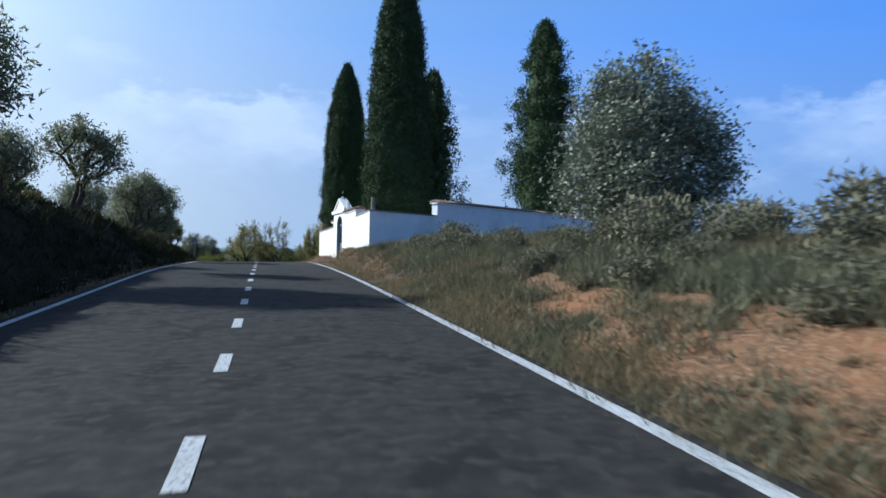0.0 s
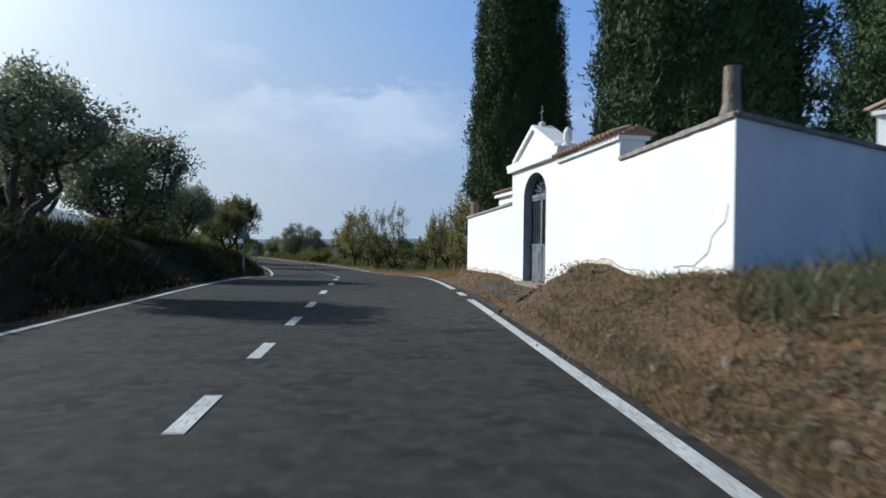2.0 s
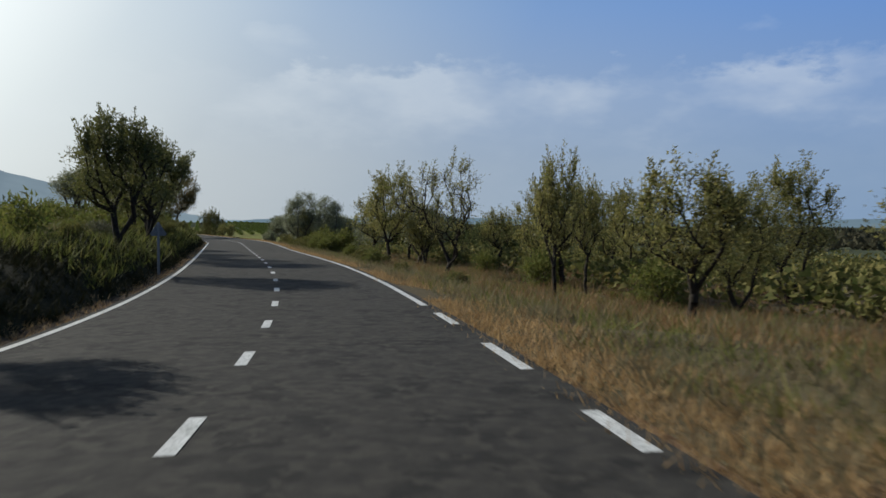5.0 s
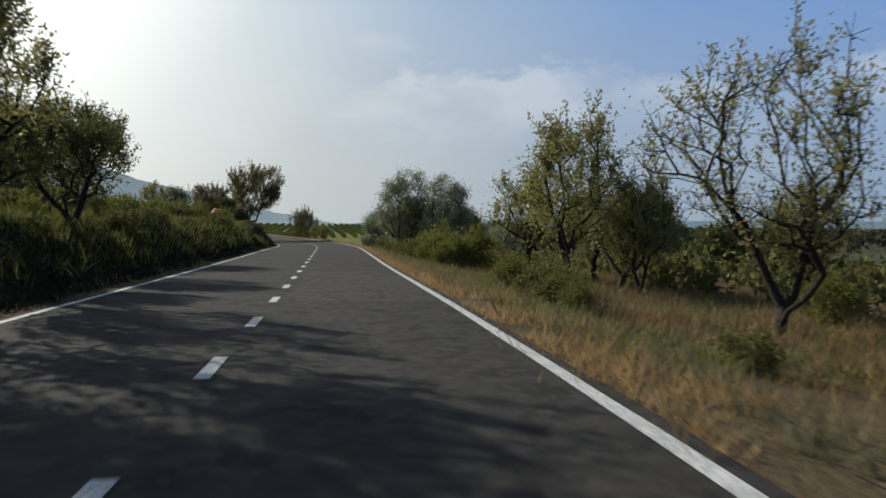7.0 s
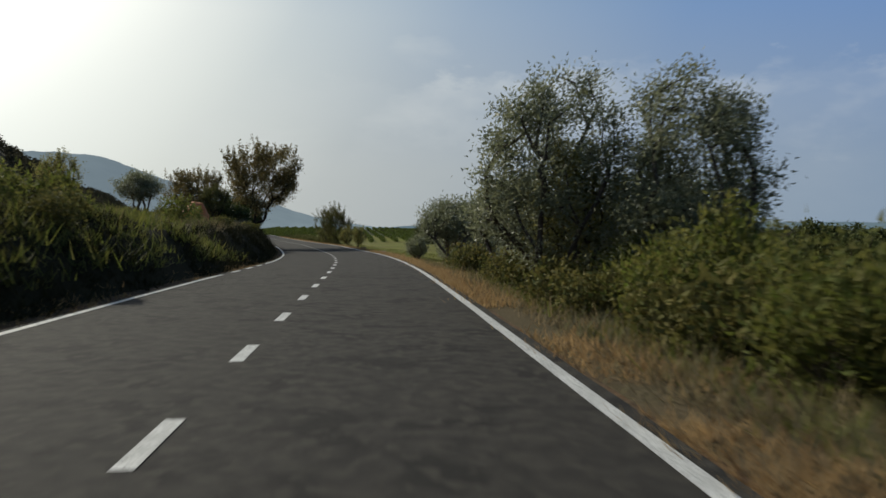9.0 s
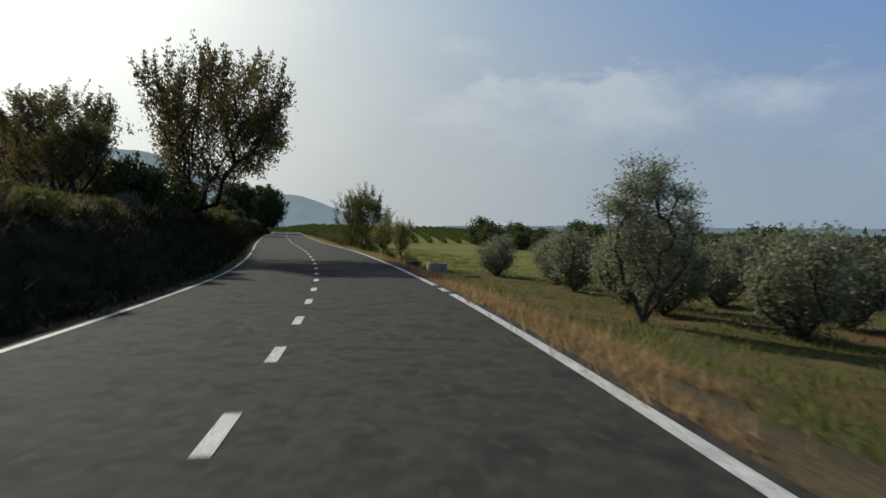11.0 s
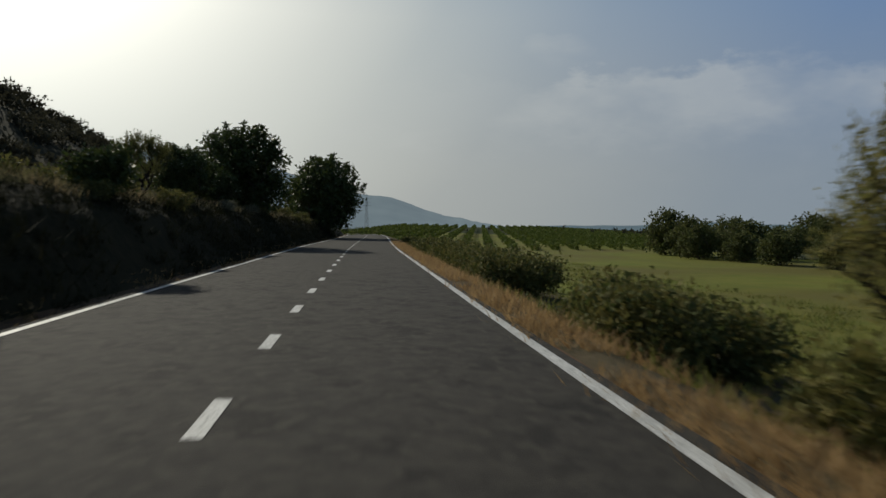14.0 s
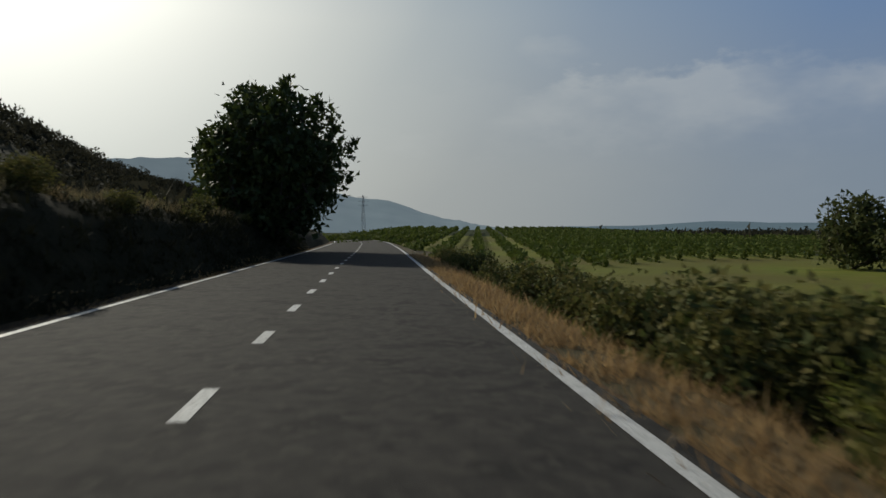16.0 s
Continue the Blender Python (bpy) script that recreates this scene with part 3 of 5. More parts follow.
def make_tree(name, seed, height, trunk, rx, ry, mat, targets=90, each=46, reach=0.42, leaf=(0.16, 0.07), lean=(0.0, 0.0), stems=1,
              solid=0, fill=0.55, trunk_r=0.16, bare=0.0, low=0.0, up=0.25, top_bias=0.0, bark=None, twig=0.45, shoots=0, shoot_len=0.8):
    """A tree of a given height whose crown starts at height trunk and spreads rx, ry."""
    rng = np.random.default_rng(seed)
    root = new(name)
    zc, rz = (height + trunk - low) / 2, (height - trunk + low) / 2
    nodes, par = [Vector((0, 0, -0.15))], [-1]
    tips = []
    for st in range(stems):
        an = rng.uniform(0, math.tau)
        spread = 0.0 if stems == 1 else 0.35 * rx
        last = 0
        top = Vector((lean[0] + spread * math.cos(an + st * 2.4), lean[1] + spread * math.sin(an + st * 2.4), trunk * (0.95 + 0.2 * rng.random())))
        for k in range(1, 5):
            u = k / 4
            wob = Vector((rng.normal() * 0.05, rng.normal() * 0.05, 0)) * min(1, trunk)
            nodes.append(Vector((top.x * u ** 1.3, top.y * u ** 1.3, top.z * u)) + wob)
            par.append(last)
            last = len(nodes) - 1
    first = len(nodes)
    pts = []
    # lobes make the outline uneven
    lobes = [(rng.normal(size=3), rng.uniform(0.5, 1.2)) for _ in range(12)]
    while len(pts) < targets:
        d = rng.normal(size=3)
        d /= np.linalg.norm(d)
        g = 1.0
        for ld, lv in lobes:
            c = float(d @ (ld / np.linalg.norm(ld)))
            if c > 0.68:
                g *= 1 + (lv - 1) * (c - 0.68) / 0.32
        g = min(1.1, max(0.6, g))
        r = g * (fill + (1 - fill) * rng.random() ** 0.6)
        p = np.array([d[0] * rx, d[1] * ry, d[2] * rz]) * r
        p[2] = zc + p[2] + top_bias * rz * 0.2 * rng.random()
        p[0] += lean[0] * 1.2
        p[1] += lean[1] * 1.2
        if p[2] > trunk * 0.55:
            pts.append(p)
    base = np.array([lean[0], lean[1], trunk])
    pts.sort(key=lambda p: np.linalg.norm(p - base))
    way = [0.0]
    for k in range(1, len(nodes)):
        way.append(way[par[k]] + (nodes[k] - nodes[par[k]]).length)
    for p in pts:
        arr = np.array(nodes[3:])
        pen = np.linalg.norm(arr - p, axis=1) + 0.5 * np.array(way[3:]) + 0.35 * np.maximum(0, arr[:, 2] - p[2] + 0.2)
        k = int(pen.argmin()) + 3
        a, q = nodes[k], Vector(p)
        seg = max(1, int((q - a).length / twig))
        last = k
        for i in range(1, seg + 1):
            u = i / seg
            bend = Vector((0, 0, 0.05 * (q - a).length * math.sin(u * math.pi)))
            jit = Vector(rng.normal(size=3)) * 0.026 * (q - a).length if i < seg else Vector((0, 0, 0))
            nodes.append(a.lerp(q, u) + bend * (1 if q.z < a.z + 0.5 else -0.4) + jit)
            par.append(last)
            way.append(way[last] + (nodes[-1] - nodes[last]).length)
            last = len(nodes) - 1
        tips.append(last)
    load = [0.0] * len(nodes)
    for k in tips:
        j = k
        while j >= 0:
            load[j] += 1
            j = par[j]
    rad = [max(0.008, trunk_r * (max(w, 0.4) / max(load[0], 1)) ** 0.5) for w in load]
    v, f = tubes(nodes, par, rad, 6)
    leafy = [nodes[k] for k in tips if rng.random() > bare]
    if bare:
        # thin side twigs on the bare boughs
        tv, tp, tr = list(nodes), list(par), list(rad)
        for k in tips + [k for k in range(first, len(nodes)) if rng.random() < 0.5]:
            for _ in range(4):
                d = Vector(rng.normal(size=3))
                d.z += 0.9
                d.normalize()
                tv.append(nodes[k] + d * rng.uniform(0.25, 0.6))
                tp.append(k)
                tr.append(0.006)
                if rng.random() > bare:
                    leafy.append(tv[-1])
        sub = [(-1 if k < len(nodes) else tp[k]) for k in range(len(tp))]
        v2, f2 = tubes(tv, sub, tr, 3)
        f += [tuple(k + len(v) for k in fc) for fc in f2]
        v += v2
    else:
        inner = [nodes[k] for k in range(first, len(nodes)) if load[k] < 3 and rng.random() < 0.35]
        leafy += inner
    for _ in range(solid):
        d = rng.normal(size=3)
        d *= rng.random() ** 0.5 * 0.86 / np.linalg.norm(d)
        p = Vector((d[0] * rx + lean[0] * 1.2, d[1] * ry + lean[1] * 1.2, zc + d[2] * rz))
        if p.z > trunk * 0.5:
            leafy.append(p)
    extra = []
    if shoots:
        # straight young shoots standing up out of the crown
        outer = sorted(tips, key=lambda k: -(nodes[k].z + 0.35 * math.hypot(nodes[k].x, nodes[k].y)))[:max(8, int(len(tips) * 0.6))]
        for _ in range(shoots):
            k = outer[int(rng.integers(len(outer)))]
            a = nodes[k]
            d = Vector((0.28 * rng.normal() + 0.10 * a.x, 0.28 * rng.normal() + 0.10 * a.y, 1.0)).normalized()
            ln = shoot_len * rng.uniform(0.5, 1.25)
            sv, sf = tubes([a, a + d * ln * 0.5, a + d * ln], [-1, 0, 1], [0.010, 0.008, 0.004], 3)
            f += [tuple(j + len(v) for j in fc) for fc in sf]
            v += sv
            extra += [a + d * ln * u for u in (0.2, 0.4, 0.6, 0.8, 0.97)]
    mesh_object("trunk", v, f, bark or M_BARK, root, True)
    if leafy:
        q, i = leaf_cloud(rng, leafy, each, reach, leaf[0], leaf[1], up)
        if extra:
            q2, i2 = leaf_cloud(rng, extra, 7, 0.10, leaf[0], leaf[1], 1.2)
            i = np.concatenate([i, i2 + len(q)])
            q = np.concatenate([q, q2])
        leaf_object("crown", q, i, mat, root)
    return root


def make_cypress(name, seed, height, radius, mat, tufts=1500, loose=0.0, base=0.6, core=True, shape=0.75, each=17, bare=0.2, fine=1.0):
    rng = np.random.default_rng(seed)
    root = new(name)

    def prof(u):
        return radius * min(1.0, (u / 0.14 + 0.15)) * max(0.02, (1 - u ** 3.0)) ** shape
    bm = bmesh.new()
    rod(bm, (0, 0, -0.2), (0, 0, height * 0.93), bare, 0.02, 8)
    part("trunk", bm, M_BARK, root, smooth=True)
    if core:
        v, f = [], []
        for k in range(70):
            u = k / 69
            for j in range(40):
                an = j * math.tau / 40
                r = prof(u) * (0.84 - 0.22 * min(1, loose) + 0.10 * noise.noise((math.cos(an) * 1.5, math.sin(an) * 1.5, u * height * 0.5 + seed)) + 0.10 * noise.noise((math.cos(an) * 4.5, math.sin(an) * 4.5, u * height * 1.3 + seed)))
                v.append((r * math.cos(an), r * math.sin(an), base + u * (height - base) * 0.985))
        for k in range(69):
            for j in range(40):
                f.append((k * 40 + j, k * 40 + (j + 1) % 40, (k + 1) * 40 + (j + 1) % 40, (k + 1) * 40 + j))
        mesh_object("inner_foliage", v, f, mat, root, True)
    cen, ups = [], []
    for _ in range(tufts):
        u = rng.random() ** 1.15
        an = rng.uniform(0, math.tau)
        wob = 0.10 * noise.noise((math.cos(an) * 2, math.sin(an) * 2, u * height * 0.7 + seed)) + loose * noise.noise((math.cos(an) * 2.5, math.sin(an) * 2.5, u * height * 1.1 + seed + 9))
        # shaggy clumps, proud of the body
        clump = noise.noise((math.cos(an) * 5.5, math.sin(an) * 5.5, u * height * 1.7 + seed * 3))
        r = prof(u) * (0.89 + wob + 0.24 * clump + 0.06 * rng.random())
        if loose:
            # boughs at set heights, longer and shorter, with gaps between
            tier = int(u * height / 0.55)
            bough = noise.noise((tier * 3.7 + seed, math.cos(an) * 1.8, math.sin(an) * 1.8))
            r = prof(u) * rng.random() ** 0.4 * max(0.5, 0.84 + (1.15 + 0.2 * (loose > 1.3)) * bough)
        cen.append((r * math.cos(an), r * math.sin(an), base + u * (height - base)))
    q, i = leaf_cloud(rng, cen, each, (0.20 + 0.08 * min(1, loose)) * fine ** 0.5, (0.19 + 0.07 * min(1, loose)) * fine, (0.042 + 0.02 * min(1, loose)) * fine ** 0.6, up=1.5, flat=1.6)
    leaf_object("crown", q, i, mat, root)
    return root


def make_bush(name, seed, rx, ry, h, mat, clumps=60, each=34, reach=0.26, leaf=(0.10, 0.06), up=0.4):
    rng = np.random.default_rng(seed)
    root = new(name)
    nodes, par, tips, cen = [Vector((0, 0, -0.1))], [-1], [], []
    for k in range(clumps):
        d = rng.normal(size=3)
        d /= np.linalg.norm(d)
        r = rng.uniform(0.55, 1.0) * (0.8 + 0.35 * noise.noise((d[0] * 1.6 + seed, d[1] * 1.6, d[2] * 1.6)))
        p = Vector((d[0] * rx * r, d[1] * ry * r, max(0.08, h * (0.42 + 0.55 * d[2] * r))))
        cen.append(p)
        if k % 2 == 0:
            nodes += [Vector((p.x * 0.35, p.y * 0.35, p.z * 0.5)), p]
            par += [0, len(nodes) - 2]
    v, f = tubes(nodes, par, [0.02] + [0.012, 0.005] * ((len(nodes) - 1) // 2), 4)
    mesh_object("stem", v, f, M_BARK, root)
    q, i = leaf_cloud(rng, cen, each, reach, leaf[0], leaf[1], up, 0.8)
    q[:, 2] = np.maximum(q[:, 2], 0.0)
    leaf_object("foliage", q, i, mat, root)
    return root


def plant(ob, s, lat, turn=0.0, size=1.0, sink=0.05, tilt=0.0):
    p = spot(s, lat, sink)
    ob.matrix_basis = Matrix.Translation(p) @ pose(0, 0, 0, tilt, 0, turn) @ Matrix.Diagonal((size, size, size, 1))
    return ob


def again(ob, s, lat, turn=0.0, size=1.0, sink=0.05, label="", wide=1.0):
    c = copy_thing(ob, Matrix.Identity(4))
    p = spot(s, lat, sink)
    c.matrix_basis = Matrix.Translation(p) @ pose(0, 0, 0, 0, 0, turn) @ Matrix.Diagonal((size * wide, size * wide, size, 1))
    if label:
        c["label"] = label
    return c


# Trees on the bank and fields
olive_a = tagged(plant(make_tree("olive_tree", 11, 3.7, 1.0, 1.9, 1.8, M_OLIVE, targets=105, each=70, reach=0.40, leaf=(0.13, 0.041), lean=(0.3, 0.1), stems=2, top_bias=0.6, solid=25), 34.2, -6.1, 0, 0.86), "grey-green olive tree with a twisted trunk on the bank", "tree", "roadside trees")
olive_b = tagged(plant(make_tree("olive_tree", 12, 3.0, 1.1, 1.2, 1.1, M_OLIVE, targets=52, each=58, reach=0.34, leaf=(0.12, 0.036), lean=(0.3, 0.0), stems=2, fill=0.4, trunk_r=0.13, shoots=30, shoot_len=0.4), 20.4, -5.6), "small forked olive tree on the bank", "tree", "roadside trees")
olive_c = tagged(plant(make_tree("olive_tree", 13, 5.2, 0.9, 1.75, 1.7, M_OLIVE, targets=120, each=110, reach=0.38, leaf=(0.095, 0.030), stems=2, solid=35, low=0.3), 116.4, 5.3, 0, 1.0), "large silvery olive tree with several stems", "tree", "roadside trees")
olive_d = tagged(plant(make_tree("olive_tree", 14, 3.0, 0.35, 1.5, 1.4, M_OLIVE, targets=90, each=48, reach=0.36, leaf=(0.13, 0.045), low=0.3, stems=2, solid=50), 184.2, 14.3), "young silvery olive bush tree in the grove below the road", "tree", "olive grove")
again(olive_a, 14.5, -8.0, 70, 1.2)
olive_e = tagged(plant(make_tree("olive_tree", 15, 3.4, 0.5, 1.95, 1.9, M_OLIVE, targets=110, each=80, reach=0.38, leaf=(0.13, 0.041), stems=2, low=0.3, solid=70, shoots=40, shoot_len=0.4), 42.1, -6.5), "dense silvery olive tree with its crown near the ground", "tree", "roadside trees")
again(olive_a, 26.0, -9.5, 260, 0.9)
again(olive_a, 49.6, -6.5, 30, 0.70)
again(olive_e, 55.5, -8.6, 110, 0.72)
again(olive_a, 46, -10.5, 120, 0.95)
again(olive_a, 57, -8.0, 20, 0.7)
oak = tagged(plant(make_tree("holm_oak", 21, 4.3, 0.4, 2.4, 2.25, M_OAK, targets=210, each=115, reach=0.44, leaf=(0.085, 0.042), stems=2, low=0.8, solid=130, shoots=70, shoot_len=0.5), 10.9, 9.0), "bushy grey-green holm oak on the grassy bank", "tree", "roadside trees")
alm_l = tagged(plant(make_tree("almond_tree", 31, 4.7, 1.25, 2.2, 2.1, M_DARKLEAF, targets=130, each=46, reach=0.34, leaf=(0.112, 0.042), stems=2, up=1.0, low=0.0, shoots=170, shoot_len=0.95, solid=16, bark=M_DARKBARK), 84.0, -5.1, 0, 0.92), "green almond tree with upright shoots on the bank", "tree", "roadside trees")
again(alm_l, 94.5, -5.9, 300, 0.62, wide=1.2)
again(alm_l, 91.0, -6.3, 190, 0.58)
again(alm_l, 74.2, -5.0, 40, 0.86, wide=0.9)
again(alm_l, 104, -9.1, 20, 0.9)
again(olive_a, 105, -12, 20, 1.0)
again(olive_a, 160.7, -13.5, 200, 1.0)
alm_bare = tagged(plant(make_tree("almond_tree", 41, 6.7, 1.0, 2.6, 2.5, M_ALMOND, targets=170, each=7, reach=0.35, leaf=(0.10, 0.04), bare=0.62, shoots=40, stems=2, trunk_r=0.145, lean=(-0.1, 0.0), twig=0.5, up=0.8, bark=M_DARKBARK), 88.2, 10.5), "half-bare almond tree with dark crooked boughs", "tree", "roadside trees")
alm_tall = tagged(plant(make_tree("almond_tree", 42, 7.2, 1.3, 2.1, 2.1, M_ALMOND, targets=140, each=40, reach=0.42, leaf=(0.11, 0.045), stems=2, up=0.7, solid=40, shoots=110, shoot_len=0.9, bark=M_DARKBARK), 100.4, 10.0), "tall yellow-green almond tree in dry grass", "tree", "roadside trees")
alm_thin = tagged(plant(make_tree("almond_tree", 43, 4.7, 1.1, 1.75, 1.75, M_ALMOND, targets=85, each=9, reach=0.36, leaf=(0.11, 0.045), bare=0.35, twig=0.4, up=0.7, trunk_r=0.13, shoots=70, shoot_len=0.8, bark=M_DARKBARK), 106.8, 10.2), "thin half-bare almond tree in dry grass", "tree", "roadside trees")
again(alm_thin, 88.3, -5.5, 130, 0.86)
again(alm_thin, 138.8, -13.5, 100, 0.62)
again(alm_thin, 73.5, 10.2, 140, 1.12, wide=0.5)
again(alm_thin, 75.9, 12.8, 20, 1.0, wide=0.5)
for s, lat, turn, size in ((52.6, 6.8, 40, .86), (60, 12.5, 10, .8), (96, 17, 30, .9), (79.4, 13.4, 200, 1.0), (64, 9.5, 300, .8)):
    again(alm_thin, s, lat, turn, size)
for s, lat, turn, size in ((54.9, 10.1, 100, .62), (69, 14.5, 60, .62), (80, 18, 160, .75), (88.1, 16.5, 250, .8), (116.5, 5.8, 80, .56), (99.5, 12.5, 20, .7), (75, 22, 50, .9), (93, 24, 170, .9), (58, 19, 290, .8)):
    again(alm_tall, s, lat, turn, size)
again(alm_thin, 104.4, 12.6, 60, 0.95)
again(olive_a, 123.8, 5.5, 10, 0.95)
again(olive_a, 134.5, 5.3, 70, 0.95)
again(olive_a, 126, 8.4, 100, 0.95)
again(olive_c, 155.5, 10.3, 50, 1.0)
again(olive_c, 113.9, 7.3, 130, 0.93)
again(olive_a, 119, 9.5, 220, 1.0)
again(olive_a, 101.5, 12.5, 20, 1.1)
big_l = tagged(plant(make_tree("almond_tree", 51, 7.8, 0.7, 4.9, 4.8, M_AUTUMN, targets=330, each=42, reach=0.42, leaf=(0.14, 0.060), stems=3, up=1.1, trunk_r=0.2, low=0.2, shoots=260, shoot_len=1.1, fill=0.4, solid=40, lean=(1.05, 0.7), bark=M_DARKBARK), 170.5, -6.0, 0, 1.0), "broad olive-brown tree with many upright shoots on the bank", "tree", "roadside trees")
again(big_l, 164.8, -9.6, 140, 0.62, label="smaller olive-brown tree with upright shoots on the bank")
again(alm_l, 161.5, -8.4, 130, 0.6)
r13 = tagged(plant(make_tree("almond_tree", 52, 6.8, 0.7, 3.1, 2.9, M_BUSH, targets=210, each=66, reach=0.38, leaf=(0.095, 0.042), stems=3, low=0.7, up=0.9, solid=130, shoots=230, shoot_len=1.1), 196.3, 6.2, 0, 0.88), "leafy yellow-green tree with upright shoots by the road", "tree", "roadside trees")
again(alm_thin, 187.9, 6.4, 60, 0.68, wide=0.8)
again(alm_thin, 201.2, 6.4, 30, 0.74, wide=0.55)
again(alm_thin, 189.0, 8.0, 200, 0.76, wide=0.75)
for s, lat, size in ((192.6, 21.9, 1.0), (184, 19, 1.0), (177, 16, .95), (171, 14.5, .95), (165, 14.5, 1.0), (160, 13.5, .95), (155, 15.5, 1.0), (174, 20, 1.05), (166, 20, 1.0), (180, 24, 1.1), (146, 13.5, 1.1), (158, 20, 1.0), (171, 26, 1.1), (150, 20, 1.1), (186, 30, 1.1), (176, 32, 1.1), (162, 27, 1.1), (142, 19, 1.1)):
    again(olive_d, s, lat, s * 37 % 360, size * (0.98 + 0.28 * (s * 0.618 % 1)))
dark_a = tagged(plant(make_tree("walnut_tree", 61, 5.6, 0.4, 3.0, 2.9, M_WALNUT, targets=200, each=31, reach=0.46, leaf=(0.22, 0.115), stems=2, low=0.9, solid=200, trunk_r=0.2, shoots=45, shoot_len=0.7), 277, -4.6, 130, 1.42), "dense dark-green roadside tree against the light", "tree", "roadside trees")
again(dark_a, 242, -7.1, 0, 0.95, wide=1.08)
again(alm_l, 59.5, -5.6, 80, 0.5, wide=1.2)
again(olive_a, 61.5, -9.5, 150, 0.85)
again(dark_a, 60.3, -17.5, 80, 0.85)
again(dark_a, 236.8, -8.0, 200, 0.42, wide=1.15)
again(dark_a, 284, -6.0, 40, 1.2)
again(dark_a, 231.5, -8.2, 220, 0.5)
again(alm_l, 226, -8.4, 40, 0.55)
dark_far = tagged(plant(make_tree("walnut_tree", 62, 5.4, 0.3, 2.8, 2.8, M_FARLEAF, targets=60, each=15, reach=0.6, leaf=(0.33, 0.185), stems=2, low=0.9, solid=110), 219, 52, 0, 0.8), "distant round-topped tree at the field's edge", "tree", "far trees")
for s, lat, size in ((108, 33, .6), (116, 30, .6), (124, 30, .7), (62, 33, .8), (132, 31, .8), (70, 36, .8), (140, 33, .8), (212, 50, .75), (206, 55, .9), (216, 58, .8), (198, 50, .7), (190, 46, .8), (200, 62, 1.0), (182, 48, .85), (174, 46, .8), (187, 60, 1.0), (225, 66, .9), (235, 62, .8), (166, 42, .8), (150, 40, .8), (158, 44, .9), (170, 40, .75), (178, 42, .8), (186, 52, 1.0), (194, 43, .75), (202, 46, .7), (145, 46, .9), (138, 42, .8), (301.5, 45.5, 1.5), (294, 46, 1.0), (287, 44, 1.0), (280, 46, 1.0), (272, 46, 1.0), (264, 47, .95), (256, 48, .9), (248, 49, .9), (240, 50, .9), (296, 52, .9), (292, 58, .95), (288, 50, .8), (306, 62, 1.1), (299, 68, 1.0), (315, 75, 1.2), (290, 70, 1.0), (282, 64, .9), (270, 60, .9), (262, 56, .8), (305, 85, 1.2), (275, 75, 1.0)):
    again(dark_far, s, lat, s * 53 % 360, size * (0.72 + 0.62 * (s * 0.618 % 1)), wide=0.85 + 0.4 * (lat * 0.618 % 1))

# Cypresses of the graveyard
cyp_a = tagged(plant(make_cypress("cypress", 71, 15.6, 1.76, M_CYPRESS, 5600, base=1.2, each=21, fine=0.6), 32.6, 7.2), "tall dense dark-green cypress behind the white wall", "tree", "cypresses")
cyp_b = tagged(plant(make_cypress("cypress", 72, 12.3, 1.48, M_CYPRESS, 5200, base=1.2, each=27, fine=0.42), 40.6, 5.5), "tall dense dark-green cypress behind the white wall", "tree", "cypresses")
cyp_c = tagged(plant(make_cypress("cypress", 73, 10.2, 1.6, M_CYPRESS, 1500, loose=1.6, core=False, each=30, fine=0.6), 34.2, 9.5), "open ragged cypress with spreading boughs", "tree", "cypresses")
cyp_d = tagged(plant(make_cypress("cypress", 74, 17.9, 2.35, M_CYPRESS, 3900, loose=1.1, core=True, each=24, base=1.5, shape=0.6, fine=0.7), 42.8, 20.3), "open ragged cypress with spreading boughs", "tree", "cypresses")
cyp_e = tagged(plant(make_cypress("cypress", 75, 8.0, 0.6, M_CYPRESS, 700, base=0.5), 38.6, 25.3), "slender cypress beyond the graveyard", "tree", "cypresses")

# Shrubs: kinds built once, then repeated along the verges
rs = random.Random(4)
grey_bush = tagged(plant(make_bush("shrub", 81, 0.9, 0.8, 1.1, M_SHRUB, 50, 21, 0.28, (0.130, 0.038), up=1.0), 7.0, 7.2), "grey-brown wiry shrub on the dry bank", "shrub", "bank shrubs")
green_bush = tagged(plant(make_bush("shrub", 82, 1.1, 1.0, 1.3, M_BUSH, 90, 26, 0.28, (0.100, 0.056)), 111.0, 6.2), "green leafy roadside shrub", "shrub", "roadside shrubs")
yellow_bush = tagged(plant(make_bush("shrub", 83, 1.0, 0.9, 1.7, M_GREENGRASS, 80, 36, 0.30, (0.11, 0.035), up=1.0), 106.8, 6.6), "yellow-green shrub with upright shoots beside the road", "shrub", "roadside shrubs")
bramble = tagged(plant(make_bush("bramble", 84, 1.5, 1.3, 1.5, M_BRAMBLE, 120, 35, 0.30, (0.096, 0.059)), 206.9, 6.0), "dark bramble thicket on the verge", "bramble", "bramble thickets")
